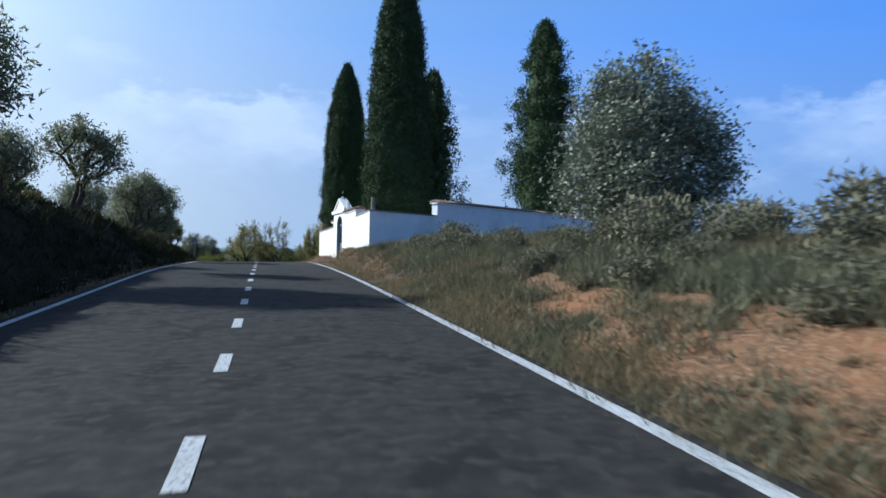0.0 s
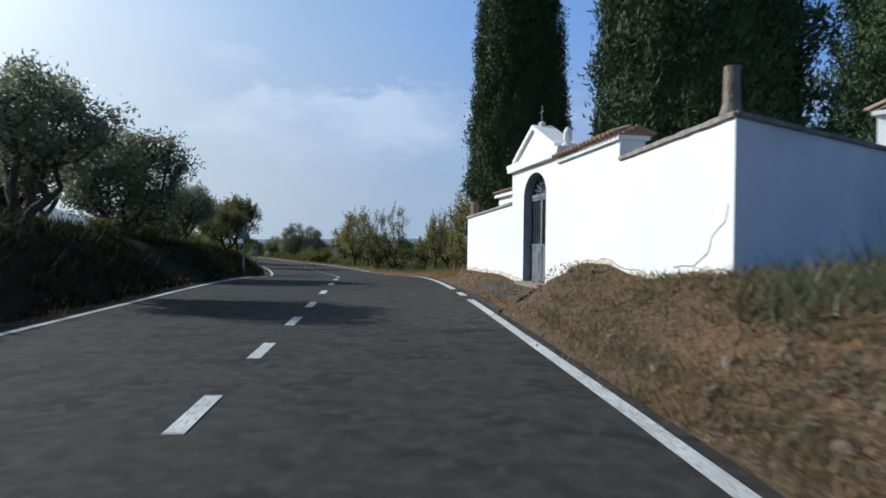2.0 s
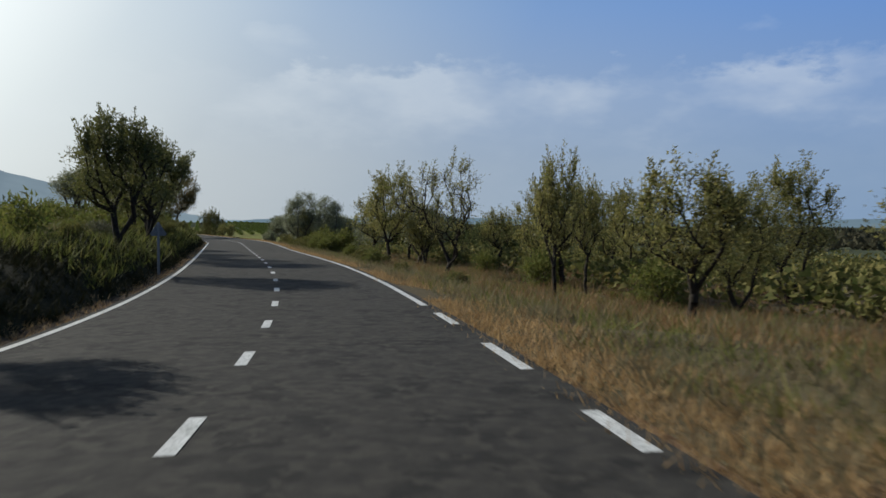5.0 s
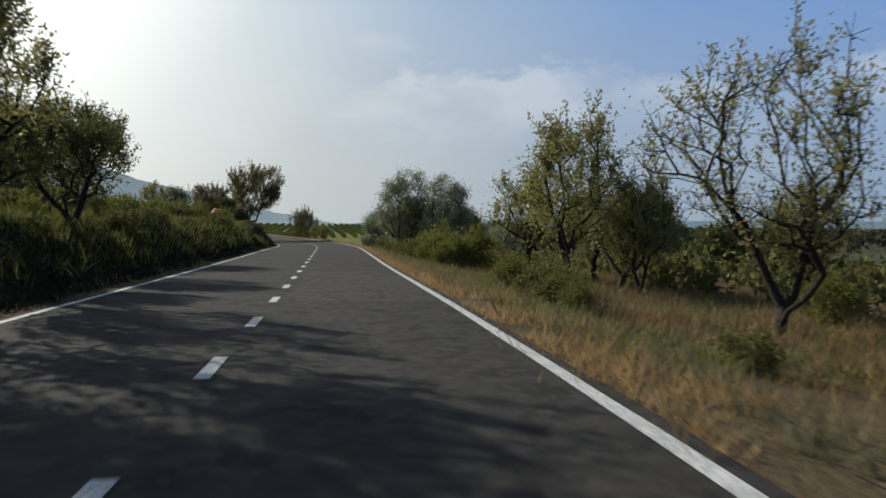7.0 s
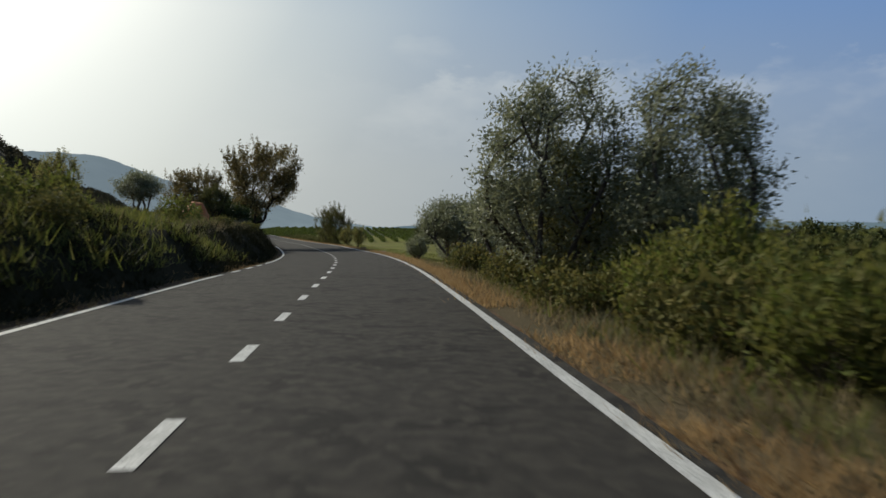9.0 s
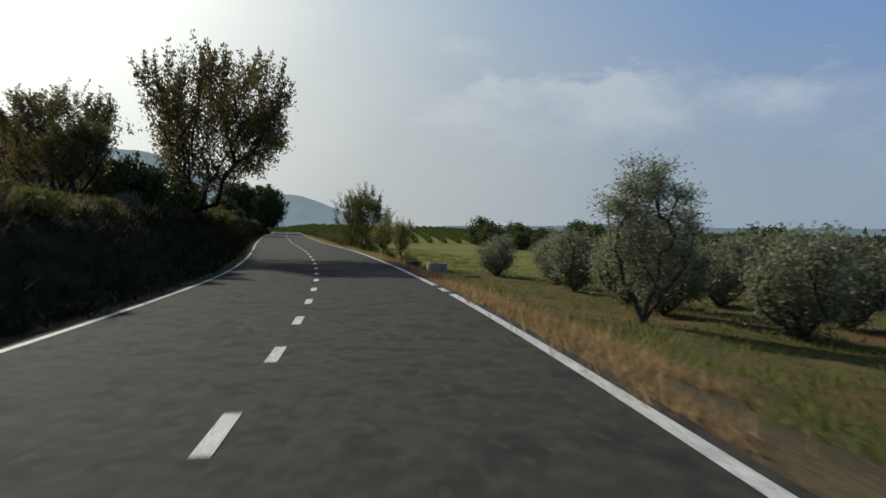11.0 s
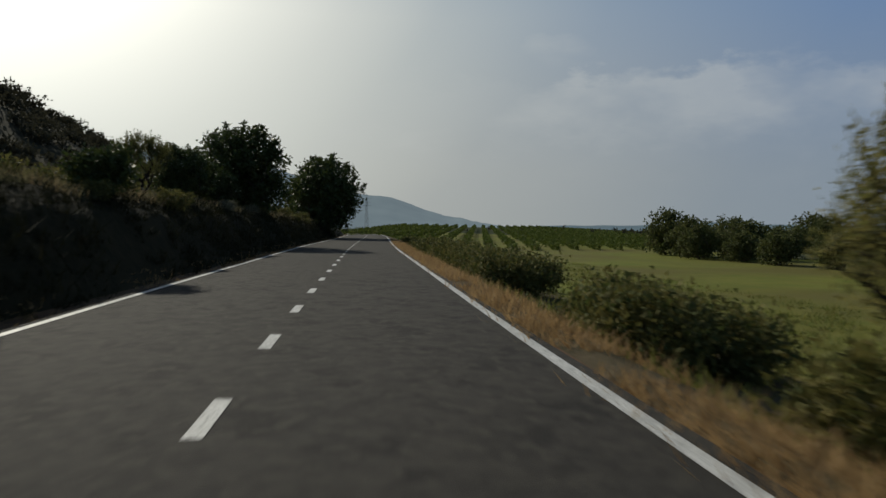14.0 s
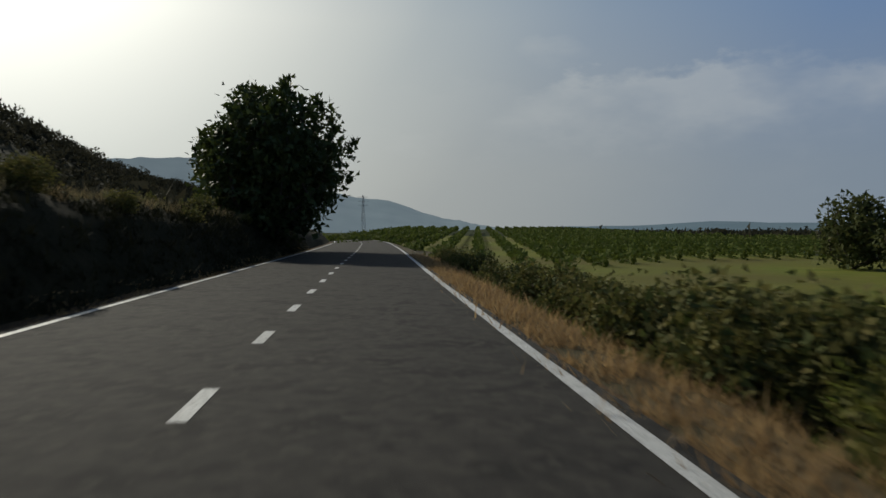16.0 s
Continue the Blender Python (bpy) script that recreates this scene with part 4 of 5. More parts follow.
for s, lat, size in ((20.9, 7.3, .95), (19.3, 5.6, .6), (13.5, 5.6, .6), (16.2, 5.9, .55), (4.5, 6.2, .5), (5.8, 8.4, .8), (3.0, 7.4, .75), (1.2, 7.0, .75), (-1, 7.2, .85), (8.6, 6.4, .5), (12.4, 6.4, .5), (14.5, 7.0, .55), (7.6, 9.8, .9), (17, 6.2, .45), (19.5, 6.6, .5), (21.5, 6.0, .4), (22.5, 7.4, .6), (10.3, 7.0, .6), (15.8, 8.6, .55), (20, 9.0, .5), (5, 7.2, .6), (9, 8.0, .6), (6.2, 6.6, .8), (8.0, 7.0, .9), (3.6, 8.6, 1.0), (1.6, 8.8, 1.0), (-0.5, 8.4, 1.0), (6.8, 8.6, 1.0), (23.6, 6.4, .5), (24.4, 7.6, .45), (18.4, 7.8, .45), (13.4, 8.2, .5)):
    again(grey_bush, s, lat, rs.uniform(0, 360), size * rs.uniform(.9, 1.1))
for s, lat, size in ((76, 7.2, .6), (83, 6.6, .5), (108.5, 5.3, .95), (113, 6.6, 1.2), (110, 5.3, .8), (112.5, 5.0, .75), (115, 5.2, .9), (118.5, 5.2, .9), (121, 5.1, .85), (127.5, 5.2, 1.0), (131, 5.4, .8), (90.6, 6.3, .65), (92.6, 6.5, .85), (94.6, 7.0, .9), (97, 7.9, .8), (193.5, 5.6, 1.1), (195.2, 5.9, 1.0), (200.5, 5.6, 1.0), (172.5, 5.6, .5), (95.5, 8.4, .6)):
    again(green_bush, s, lat, rs.uniform(0, 360), size * rs.uniform(.9, 1.1))
for s, lat, size in ((88.6, 6.1, .5), (91.6, 6.9, .7), (93.8, 6.0, .65), (107.5, 7.2, .9), (109, 6.4, 1.0), (105.6, 5.9, .75), (107.0, 5.5, .85), (110.4, 5.6, .9), (111.4, 6.6, 1.25), (108.2, 7.9, 1.3), (112.2, 5.9, .9), (186.8, 6.6, .75), (182.3, 7.2, .75), (183.2, 7.9, .6), (85, 15, 1.0), (91, 14, .9), (114.5, 6.6, 1.1), (242.5, 5.6, .7), (80, 12.8, 1.2), (72.5, 14, 1.2)):
    again(yellow_bush, s, lat, rs.uniform(0, 360), size)
for s, lat, size in ((205.5, 5.4, .95), (207.6, 5.7, 1.05), (219, 5.7, 1.05), (221, 5.9, 1.15), (207, 7.6, 1.0), (226, 7.6, 1.05), (230, 7.8, 1.1), (234, 8.0, 1.15), (237.5, 8.0, 1.15), (248, 7.8, 1.0), (252, 7.8, 1.0), (220.5, 7.0, 1.1), (257, 7.4, .9), (224, 5.7, 1.0), (227.5, 5.9, 1.05), (231, 5.9, 1.1), (234.5, 6.1, 1.1), (238, 6.0, 1.15), (241.5, 6.1, 1.15), (245, 5.9, 1.1), (248.5, 5.9, 1.05), (252, 5.8, 1.0), (256, 5.8, 1.0), (260, 5.4, .8), (265, 5.2, .8), (270, 5.2, .8), (276, 5.2, .8), (244, 7.4, .9), (240, 7.8, .8)):
    again(bramble, s, lat, rs.uniform(0, 360), size * rs.uniform(.92, 1.08))
dark_bush = tagged(plant(make_bush("shrub", 87, 1.25, 1.25, 2.0, M_WALNUT, 90, 30, 0.34, (0.15, 0.085), up=0.6), 213.5, -5.5, 0, 0.75), "dark rounded bush hanging over the bank", "shrub", "bank shrubs")
# extra bushes in dark leaf colour, added to fill in the slope's shade
for s, lat, size in ((166.6, -6.6, 1.0), (169.2, -6.9, 1.15), (173.4, -6.8, 1.1), (176.5, -6.4, .85), (163.5, -6.6, 1.0), (171.4, -7.6, 1.2), (167.6, -8.4, 1.3)):
    again(dark_bush, s, lat, s * 77 % 360, size, label="dark overgrown bush in the shade of the bank")
terrace_green = tagged(plant(make_bush("shrub", 85, 1.1, 1.0, 1.3, M_BUSH, 46, 17, 0.34, (0.16, 0.09)), 97.0, -9.0, 0, 0.8), "green bush on the slope above the bank", "shrub", "terrace shrubs")
terrace_yellow = tagged(plant(make_bush("shrub", 86, 1.0, 0.9, 1.7, M_GREENGRASS, 46, 17, 0.36, (0.19, 0.06), up=1.0), 63.0, -8.0, 0, 0.7), "yellow-green vine bush above the bank", "shrub", "terrace shrubs")
for k in range(58):
    s = 2 + k * 4.9 + rs.uniform(-1.5, 1.5)
    if 122 < s < 134:
        continue
    src = rs.choice((green_bush, terrace_green, terrace_green, grey_bush))
    again(src, s, -rs.uniform(5.0, 6.2), rs.uniform(0, 360), rs.uniform(.35, .65) * (.62 if s < 70 else 1), label="dark overgrown shrub on the shaded bank")
for k in range(38):
    again(terrace_yellow, 64 + k * 1.75, -rs.uniform(6.6, 11.0), rs.uniform(0, 360), rs.uniform(.45, .85), label="yellow-green vine bush above the bank")
for k in range(30):
    src = rs.choice((terrace_yellow, terrace_yellow, terrace_green))
    again(src, 96 + k * 1.6, -rs.uniform(7.0, 15.0), rs.uniform(0, 360), rs.uniform(.6, 1.05), label="yellow-green vine bush above the bank")
for k in range(48):
    src = rs.choice((terrace_green, terrace_green))
    again(src, 176 + k * 2.6, -rs.uniform(8.5, 24.0), rs.uniform(0, 360), rs.uniform(.8, 1.4), label="green bush on the slope above the bank")
for k in range(46):
    s, lat = rs.uniform(-3, 25), rs.uniform(4.7, 9.5)
    if s > 18 and lat > 8:
        continue
    again(grey_bush, s, lat, rs.uniform(0, 360), rs.uniform(.22, .5) * (1.3 if s < 6 else 1))


# The graveyard: walls, gateway, tiles, stonework
W_A, W_D = Vector((0.923, 30.917)), Vector((-0.2345, 0.9721)).normalized()
W_IN = Vector((W_D.y, -W_D.x))
S_D = Vector((0.757, 0.653)).normalized()
S_OUT = Vector((S_D.y, -S_D.x))


def on_front(u, inward, z):
    q = W_A + W_D * u + W_IN * inward
    return Vector((q.x, q.y, z))


def on_mitred(u, inward, z):
    """The front wall, cut at its corner along the side wall."""
    return on_front(u + (0.54 * inward if u < 0.01 else 0.0), inward, z)


def on_side(u, inward, z):
    q = W_A + S_D * u - S_OUT * inward
    return Vector((q.x, q.y, z))


def on_side_mitred(u, inward, z):
    """The side wall, cut at its corner along the front wall."""
    return on_side(u + (0.54 * inward if u < 0.01 else 0.0), inward, z)


def prism(name, outline, place, d0, d1, mat, parent, label="", smooth=False):
    """A plate with the outline (u, z), between two depths, laid by place(u, depth, z)."""
    bm = bmesh.new()
    fr = [bm.verts.new(place(u, d0, z)) for u, z in outline]
    bk = [bm.verts.new(place(u, d1, z)) for u, z in outline]
    bm.faces.new(fr)
    bm.faces.new(bk[::-1])
    for k in range(len(fr)):
        j = (k + 1) % len(fr)
        bm.faces.new((fr[k], bk[k], bk[j], fr[j]))
    bm.normal_update()
    bmesh.ops.triangulate(bm, faces=[f for f in bm.faces if len(f.verts) > 4])
    bmesh.ops.recalc_face_normals(bm, faces=bm.faces[:])
    return part(name, bm, mat, parent, label, smooth)


def strip(name, line, place, half, mat, parent, lift=0.004, label=""):
    """A narrow band along (u, z) points on a wall's face."""
    v, f = [], []
    for k, (u, z) in enumerate(line):
        a, b = line[max(0, k - 1)], line[min(len(line) - 1, k + 1)]
        du, dz = b[0] - a[0], b[1] - a[1]
        n = math.hypot(du, dz) or 1
        w = half * (0.5 + abs(noise.noise((u * 6, z * 6, 2))))
        v += [place(u - dz / n * w, -lift, z + du / n * w), place(u + dz / n * w, -lift, z - du / n * w)]
    for k in range(len(line) - 1):
        f.append((2 * k, 2 * k + 1, 2 * k + 3, 2 * k + 2))
    return mesh_object(name, v, f, mat, parent, False, label)


graveyard = tagged(new("wall_graveyard"), "whitewashed graveyard walls with an arched gateway", "wall", kind="structure")
G0, G1, GB, SPRING, RISE_ARCH = 6.1, 7.58, 0.9, 2.92, 0.46
arch = [((G0 + G1) / 2 - (G1 - G0) / 2 * math.cos(k * math.pi / 16), SPRING + RISE_ARCH * math.sin(k * math.pi / 16)) for k in range(17)]
front = [(0, 0.5), (G0, 0.5)] + arch + [(G1, 0.5), (13.22, 0.5), (13.22, 2.70), (8.48, 2.84), (8.48, 3.52), (5.42, 3.52), (5.42, 3.40), (2.82, 3.44), (2.82, 3.15), (0, 3.27)]
prism("front_wall", front, on_mitred, 0.0, 0.38, M_WHITE, graveyard)
prism("side_wall", [(0.0, 0.6), (22, 0.9), (22, 3.74), (4.22, 3.84), (4.22, 3.24), (0.0, 3.268)], on_side_mitred, 0.0, 0.36, M_STAINED, graveyard)
# painted reveal of the gateway
rev = bmesh.new()
ring = [(G0, 1.0)] + arch + [(G1, 1.0)]
for k in range(len(ring) - 1):
    (u0, z0), (u1, z1) = ring[k], ring[k + 1]
    cu, cz = (G0 + G1) / 2, 2.4
    s0 = [u0 + (cu - u0) * 0.006, z0 + (cz - z0) * 0.004]
    s1 = [u1 + (cu - u1) * 0.006, z1 + (cz - z1) * 0.004]
    q = [rev.verts.new(on_front(*p)) for p in ((s0[0], 0.003, s0[1]), (s1[0], 0.003, s1[1]), (s1[0], 0.377, s1[1]), (s0[0], 0.377, s0[1]))]
    rev.faces.new(q)
part("gateway_reveal", rev, M_GREYPAINT, graveyard, "grey-blue painted reveal")
# cornice, gable and its mouldings
prism("cornice", [(5.30, 3.52), (8.60, 3.52), (8.60, 3.58), (8.66, 3.62), (8.66, 3.69), (5.24, 3.69), (5.24, 3.62), (5.30, 3.58)], on_front, -0.09, 0.42, M_WHITE, graveyard)
prism("gable", [(5.62, 3.69), (8.28, 3.69), (7.95, 3.80), (6.95, 4.24), (5.95, 3.80)], on_front, 0.02, 0.34, M_WHITE, graveyard)
for a, b in (((5.55, 3.72), (6.95, 4.27)), ((6.95, 4.27), (8.35, 3.72))):
    prism("gable_moulding", [(a[0], a[1] - .03), (b[0], b[1] - .03), (b[0], b[1] + .06), (a[0], a[1] + .06)], on_front, -0.04, 0.38, M_WHITE, graveyard)
for u, z, hgt in ((5.45, 3.69, 0.36), (8.45, 3.69, 0.24), (6.95, 4.26, 0.14)):
    bm = bmesh.new()
    c = on_front(u, 0.17, z)
    for h0, h1, r0, r1 in ((0, .06, .10, .10), (.06, .12, .06, .07), (.12, hgt * .75, .085, .075), (hgt * .75, hgt, .08, .035)):
        if h1 > h0:
            rod(bm, c + Vector((0, 0, h0)), c + Vector((0, 0, h1)), r0, r1, 10)
    part("finial", bm, M_WHITE, graveyard, "whitewashed finial")
bm = bmesh.new()
c = on_front(6.95, 0.17, 4.38)
rod(bm, c, c + Vector((0, 0, 0.34)), 0.012, 0.012, 6)
x0 = on_front(6.83, 0.17, 4.60)
x1 = on_front(7.07, 0.17, 4.60)
rod(bm, x0, x1, 0.012, 0.012, 6)
part("cross", bm, M_IRON, graveyard, "small wrought-iron cross")
# copings of thin old tile and mortar
for name, pts, place, wid in (("coping", [(0.0, 3.28), (2.80, 3.16)], on_mitred, .38), ("coping", [(8.50, 2.85), (13.28, 2.71)], on_front, .38), ("coping", [(0.0, 3.284), (4.20, 3.254)], on_side_mitred, .36)):
    (u0, z0), (u1, z1) = pts
    n = 14
    top = [(u0 + (u1 - u0) * k / n, z0 + (z1 - z0) * k / n + .042 + .014 * noise.noise((k * .9, u0, 5))) for k in range(n + 1)]
    bot = [(u0 + (u1 - u0) * k / n, z0 + (z1 - z0) * k / n - .012 + .012 * noise.noise((k * 1.3, u1, 8))) for k in range(n + 1)]
    prism(name, bot + top[::-1], place, -0.035, wid + 0.04, M_COPING, graveyard, "weathered brown coping")
prism("mortar_course", [(2.76, 3.44), (5.42, 3.40), (5.42, 3.46), (2.76, 3.50)], on_front, -0.05, 0.43, M_WHITE, graveyard)
prism("mortar_course", [(4.16, 3.84), (22, 3.74), (22, 3.80), (4.16, 3.90)], on_side, -0.05, 0.41, M_WHITE, graveyard)


def tile_mesh(length, r0, r1):
    v, f = [], []
    for r, y in ((r0, 0.0), (r1, length)):
        for th in (0.0, 0.014):
            for k in range(7):
                an = math.pi * k / 6
                v.append((math.cos(an) * (r - th), y, math.sin(an) * (r - th) * 0.8))
    for k in range(6):
        f += [(k, k + 1, 14 + k + 1, 14 + k), (7 + k + 1, 7 + k, 21 + k, 21 + k + 1), (k, 7 + k, 7 + k + 1, k + 1), (14 + k, 14 + k + 1, 21 + k + 1, 21 + k)]
    me = bpy.data.meshes.new("roof_tile")
    me.from_pydata(v, [], f)
    me.materials.append(M_TILE)
    return me


TILE = tile_mesh(0.30, 0.085, 0.070)


def tile_row(place, u0, u1, z_of, along, inward, step=0.165, eave=-0.13, ridge=0.20):
    u = u0
    k = 0
    while u < u1:
        for side in (0, 1):
            p = place(u, eave if side == 0 else 0.38 - eave, z_of(u) + 0.02 + 0.008 * noise.noise((u * 3, side, 1)))
            q = place(u, ridge, z_of(u) + 0.14)
            ydir = (q - p).normalized()
            xdir = Vector((along.x, along.y, 0)).normalized()
            zdir = xdir.cross(ydir)
            if zdir.z < 0:
                zdir, xdir = -zdir, -xdir
            m = Matrix((xdir, ydir, zdir)).transposed().to_4x4()
            ob = new("roof_tile", TILE)
            ob.parent = graveyard
            ob.matrix_basis = Matrix.Translation(p) @ m
        u += step
        k += 1


# broken plaster along the foot of the wall, and cracks
foot = bmesh.new()
rag = []
for a0, a1 in ((0.0, 6.05), (7.62, 13.2)):
    line = [a0 + (a1 - a0) * k / 60 for k in range(61)]
    zt = [heap_z(u) + 0.03 + 0.07 * noise.noise((u * 1.7, 3, 1)) + 0.035 * noise.noise((u * 6, 1, 1)) for u in line]
    rag.append(list(zip(line, zt)))
    fr = [foot.verts.new(on_front(u, -0.022, z)) for u, z in zip(line, zt)]
    bk = [foot.verts.new(on_front(u, 0.0, z + 0.015)) for u, z in zip(line, zt)]
    lo = [foot.verts.new(on_front(u, -0.035, 0.6)) for u in line]
    for k in range(60):
        foot.faces.new((lo[k], lo[k + 1], fr[k + 1], fr[k]))
        foot.faces.new((fr[k], fr[k + 1], bk[k + 1], bk[k]))
part("plaster_foot", foot, M_PLASTERFOOT, graveyard, "broken cream plaster along the foot")
M_CRACK = M_COPING
for line in rag:
    strip("crack", [(u, z + 0.022) for u, z in line], on_front, 0.010, M_CRACK, graveyard)
bends = [(0.10, 2.40), (0.12, 2.32), (0.15, 2.21), (0.30, 2.13), (0.42, 2.04), (0.44, 1.95), (0.48, 1.88), (0.60, 1.82), (0.77, 1.73), (1.0, 1.73), (1.24, 1.70)]
strip("crack", bends, on_front, 0.010, M_CRACK, graveyard)
strip("crack", [(0.77, 1.73), (0.62, 1.70), (0.48, 1.74), (0.33, 1.69), (0.22, 1.72), (0.05, 1.70)], on_front, 0.008, M_CRACK, graveyard)
strip("crack", [(3.35 + k * 0.03, 2.55 - k * 0.06 + 0.05 * noise.noise((k * .9, 4, 4))) for k in range(8)], on_side, 0.006, M_CRACK, graveyard)
strip("crack", [(6.2 + 0.08 * noise.noise((k * .9, 7, 4)), 2.75 - k * 0.08) for k in range(6)], on_side, 0.006, M_CRACK, graveyard)

# the iron gate, two leaves and a fanlight
gate = tagged(new("iron_gate"), "closed grey iron double gate with sheet panels and bars", "gate")


def gate_box(name, u0, u1, z0, z1, d0, d1, parent, mat=None, label=""):
    return prism(name, [(u0, z0), (u1, z0), (u1, z1), (u0, z1)], on_front, d0, d1, mat or M_IRON, parent, label)


GU, GM = 0.15, (G0 + G1) / 2
for a, b in ((G0 + 0.02, GM - 0.008), (GM + 0.008, G1 - 0.02)):
    leaf_frame = gate_box("stile", a, a + .05, 1.22, 2.90, GU, GU + .04, gate)
    gate_box("stile", b - .05, b, 1.22, 2.90, GU, GU + .04, gate)
    for z in (1.22, 1.93, 2.85):
        gate_box("rail", a + .05, b - .05, z, z + .05, GU + .004, GU + .036, gate)
    sheet = gate_box("panel", a + .05, b - .05, 1.27, 1.93, GU + .014, GU + .026, gate, None, "dented grey sheet panel")
    gate_box("panel_moulding", a + .14, b - .14, 1.40, 1.80, GU + .002, GU + .014, sheet)
    gate_box("pane", a + .05, b - .05, 1.98, 2.85, GU + .030, GU + .036, gate, M_PANE, "dark glass pane")
    for k in range(1, 4):
        u = a + .05 + (b - a - .1) * k / 4
        bm = bmesh.new()
        rod(bm, on_front(u, GU + .02, 1.98), on_front(u, GU + .02, 2.85), 0.009, 0.009, 6)
        part("bar", bm, M_IRON, gate)
prism("fanlight_pane", [(G0 + .012, 2.97)] + [(GM - ((G1 - G0) / 2 - .012) * math.cos(k * math.pi / 16), 2.97 + (RISE_ARCH - 0.06) * math.sin(k * math.pi / 16)) for k in range(1, 16)] + [(G1 - .012, 2.97)], on_front, GU + .034, GU + .040, M_PANE, gate, "dark glass fanlight")
gate_box("transom", G0 + .01, G1 - .01, 2.90, 2.97, GU - .01, GU + .05, gate)
for k in range(1, 8):
    an = math.pi * k / 8
    bm = bmesh.new()
    rod(bm, on_front(GM - 0.12 * math.cos(an), GU + .02, 2.97 + 0.08 * math.sin(an)), on_front(GM - 0.70 * math.cos(an), GU + .02, 2.94 + 0.43 * math.sin(an)), 0.010, 0.010, 6)
    part("fanlight_bar", bm, M_IRON, gate)
bm = bmesh.new()
for k in range(12):
    a0, a1 = math.pi * k / 12, math.pi * (k + 1) / 12
    rod(bm, on_front(GM - 0.36 * math.cos(a0), GU + .02, 2.96 + 0.22 * math.sin(a0)), on_front(GM - 0.36 * math.cos(a1), GU + .02, 2.96 + 0.22 * math.sin(a1)), 0.010, 0.010, 6)
part("fanlight_arc", bm, M_IRON, gate)
sill = tagged(prism("threshold", [(G0 - .05, 0.8), (G1 + .05, 0.8), (G1 + .05, 1.22), (G0 - .05, 1.22)], on_front, -0.16, 0.36, M_STONE, None), "worn stone threshold of the gateway", "step", kind="structure")

# white burial block behind the low wall, under its own tiles
block = tagged(new("burial_block"), "low whitewashed burial block with a red tile roof", "building")
prism("wall", [(8.75, 0.6), (12.1, 0.6), (12.1, 3.22), (8.75, 3.22)], on_front, 0.62, 2.4, M_WHITE, block)
prism("eave", [(8.68, 3.22), (12.2, 3.22), (12.2, 3.30), (8.68, 3.30)], on_front, 0.52, 2.5, M_WHITE, block)
for k in range(22):
    u = 8.72 + k * 0.16
    p, q = on_front(u, 0.46, 3.31), on_front(u, 1.5, 3.52)
    ydir = (q - p).normalized()
    xdir = Vector((-W_D.x, -W_D.y, 0))
    zdir = xdir.cross(ydir)
    if zdir.z < 0:
        zdir, xdir = -zdir, -xdir
    for j in range(4):
        ob = new("roof_tile", TILE)
        ob.parent = block
        ob.matrix_basis = Matrix.Translation(p + ydir * 0.26 * j + zdir * 0.012 * j) @ Matrix((xdir, ydir, zdir)).transposed().to_4x4()
for cx, cy, cz, thick, tall, look_of in ((1.06, 31.46, 3.27, 0.085, 1.0, M_STONE), (-1.98, 43.57, 2.70, 0.095, 0.72, M_TERRACOTTA)):
    stub = tagged(new("stone_pillar"), "short worn stone pillar standing on the wall's corner", "pillar", "corner pillars")
    bm = bmesh.new()
    c = Vector((cx, cy, cz))
    for z0, z1, r0, r1 in ((0.0, 0.16, 1.6, 1.35), (0.16, 0.22, 1.25, 1.15), (0.22, 0.64, 1.05, .95)):
        rod(bm, c + Vector((0, 0, z0 * tall)), c + Vector((0, 0, z1 * tall)), r0 * thick, r1 * thick, 12)
    part("shaft", bm, look_of, stub)


# Distant hills
def ridge(name, eye, dist, outline, mat, depth, rough, label, seed, foot=-12):
    v, f = [], []
    outline = sorted(outline)
    az = np.linspace(outline[0][0], outline[-1][0], 200)
    el = np.interp(az, [k for k, _ in outline], [k for _, k in outline])
    el = np.convolve(np.pad(el, 3, mode="edge"), np.ones(7) / 7, mode="valid")
    for k, (a_, e_) in enumerate(zip(az, el)):
        top = dist * math.tan(radians(e_)) + eye[2] + rough * noise.fractal((a_ * 0.6, seed, 0), 0.8, 2.1, 5)
        for j in range(11):
            u = j / 10
            r = dist - depth * (1 - u)
            z = foot + (top - foot) * (u ** 0.85) + (rough * 0.8 * noise.fractal((a_ * 0.5, u * 4, seed), 1.0, 2.0, 3) if 0 < j < 10 else 0)
            v.append((eye[0] - r * math.sin(radians(a_)), eye[1] + r * math.cos(radians(a_)), z))
    for k in range(len(az) - 1):
        for j in range(10):
            f.append((k * 11 + j, (k + 1) * 11 + j, (k + 1) * 11 + j + 1, k * 11 + j + 1))
    return tagged(mesh_object(name, v, f, mat, smooth=True), label, "hill", kind="structure")


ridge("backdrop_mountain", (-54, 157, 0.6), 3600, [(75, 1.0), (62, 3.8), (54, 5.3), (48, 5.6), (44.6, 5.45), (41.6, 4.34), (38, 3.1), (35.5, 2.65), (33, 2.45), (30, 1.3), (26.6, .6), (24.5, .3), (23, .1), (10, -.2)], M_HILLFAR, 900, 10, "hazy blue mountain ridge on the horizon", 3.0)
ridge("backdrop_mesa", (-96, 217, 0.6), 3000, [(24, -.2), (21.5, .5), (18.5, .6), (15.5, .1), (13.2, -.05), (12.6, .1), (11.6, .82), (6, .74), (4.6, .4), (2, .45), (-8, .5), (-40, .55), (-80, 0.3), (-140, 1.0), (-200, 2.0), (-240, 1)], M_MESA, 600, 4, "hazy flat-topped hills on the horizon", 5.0)
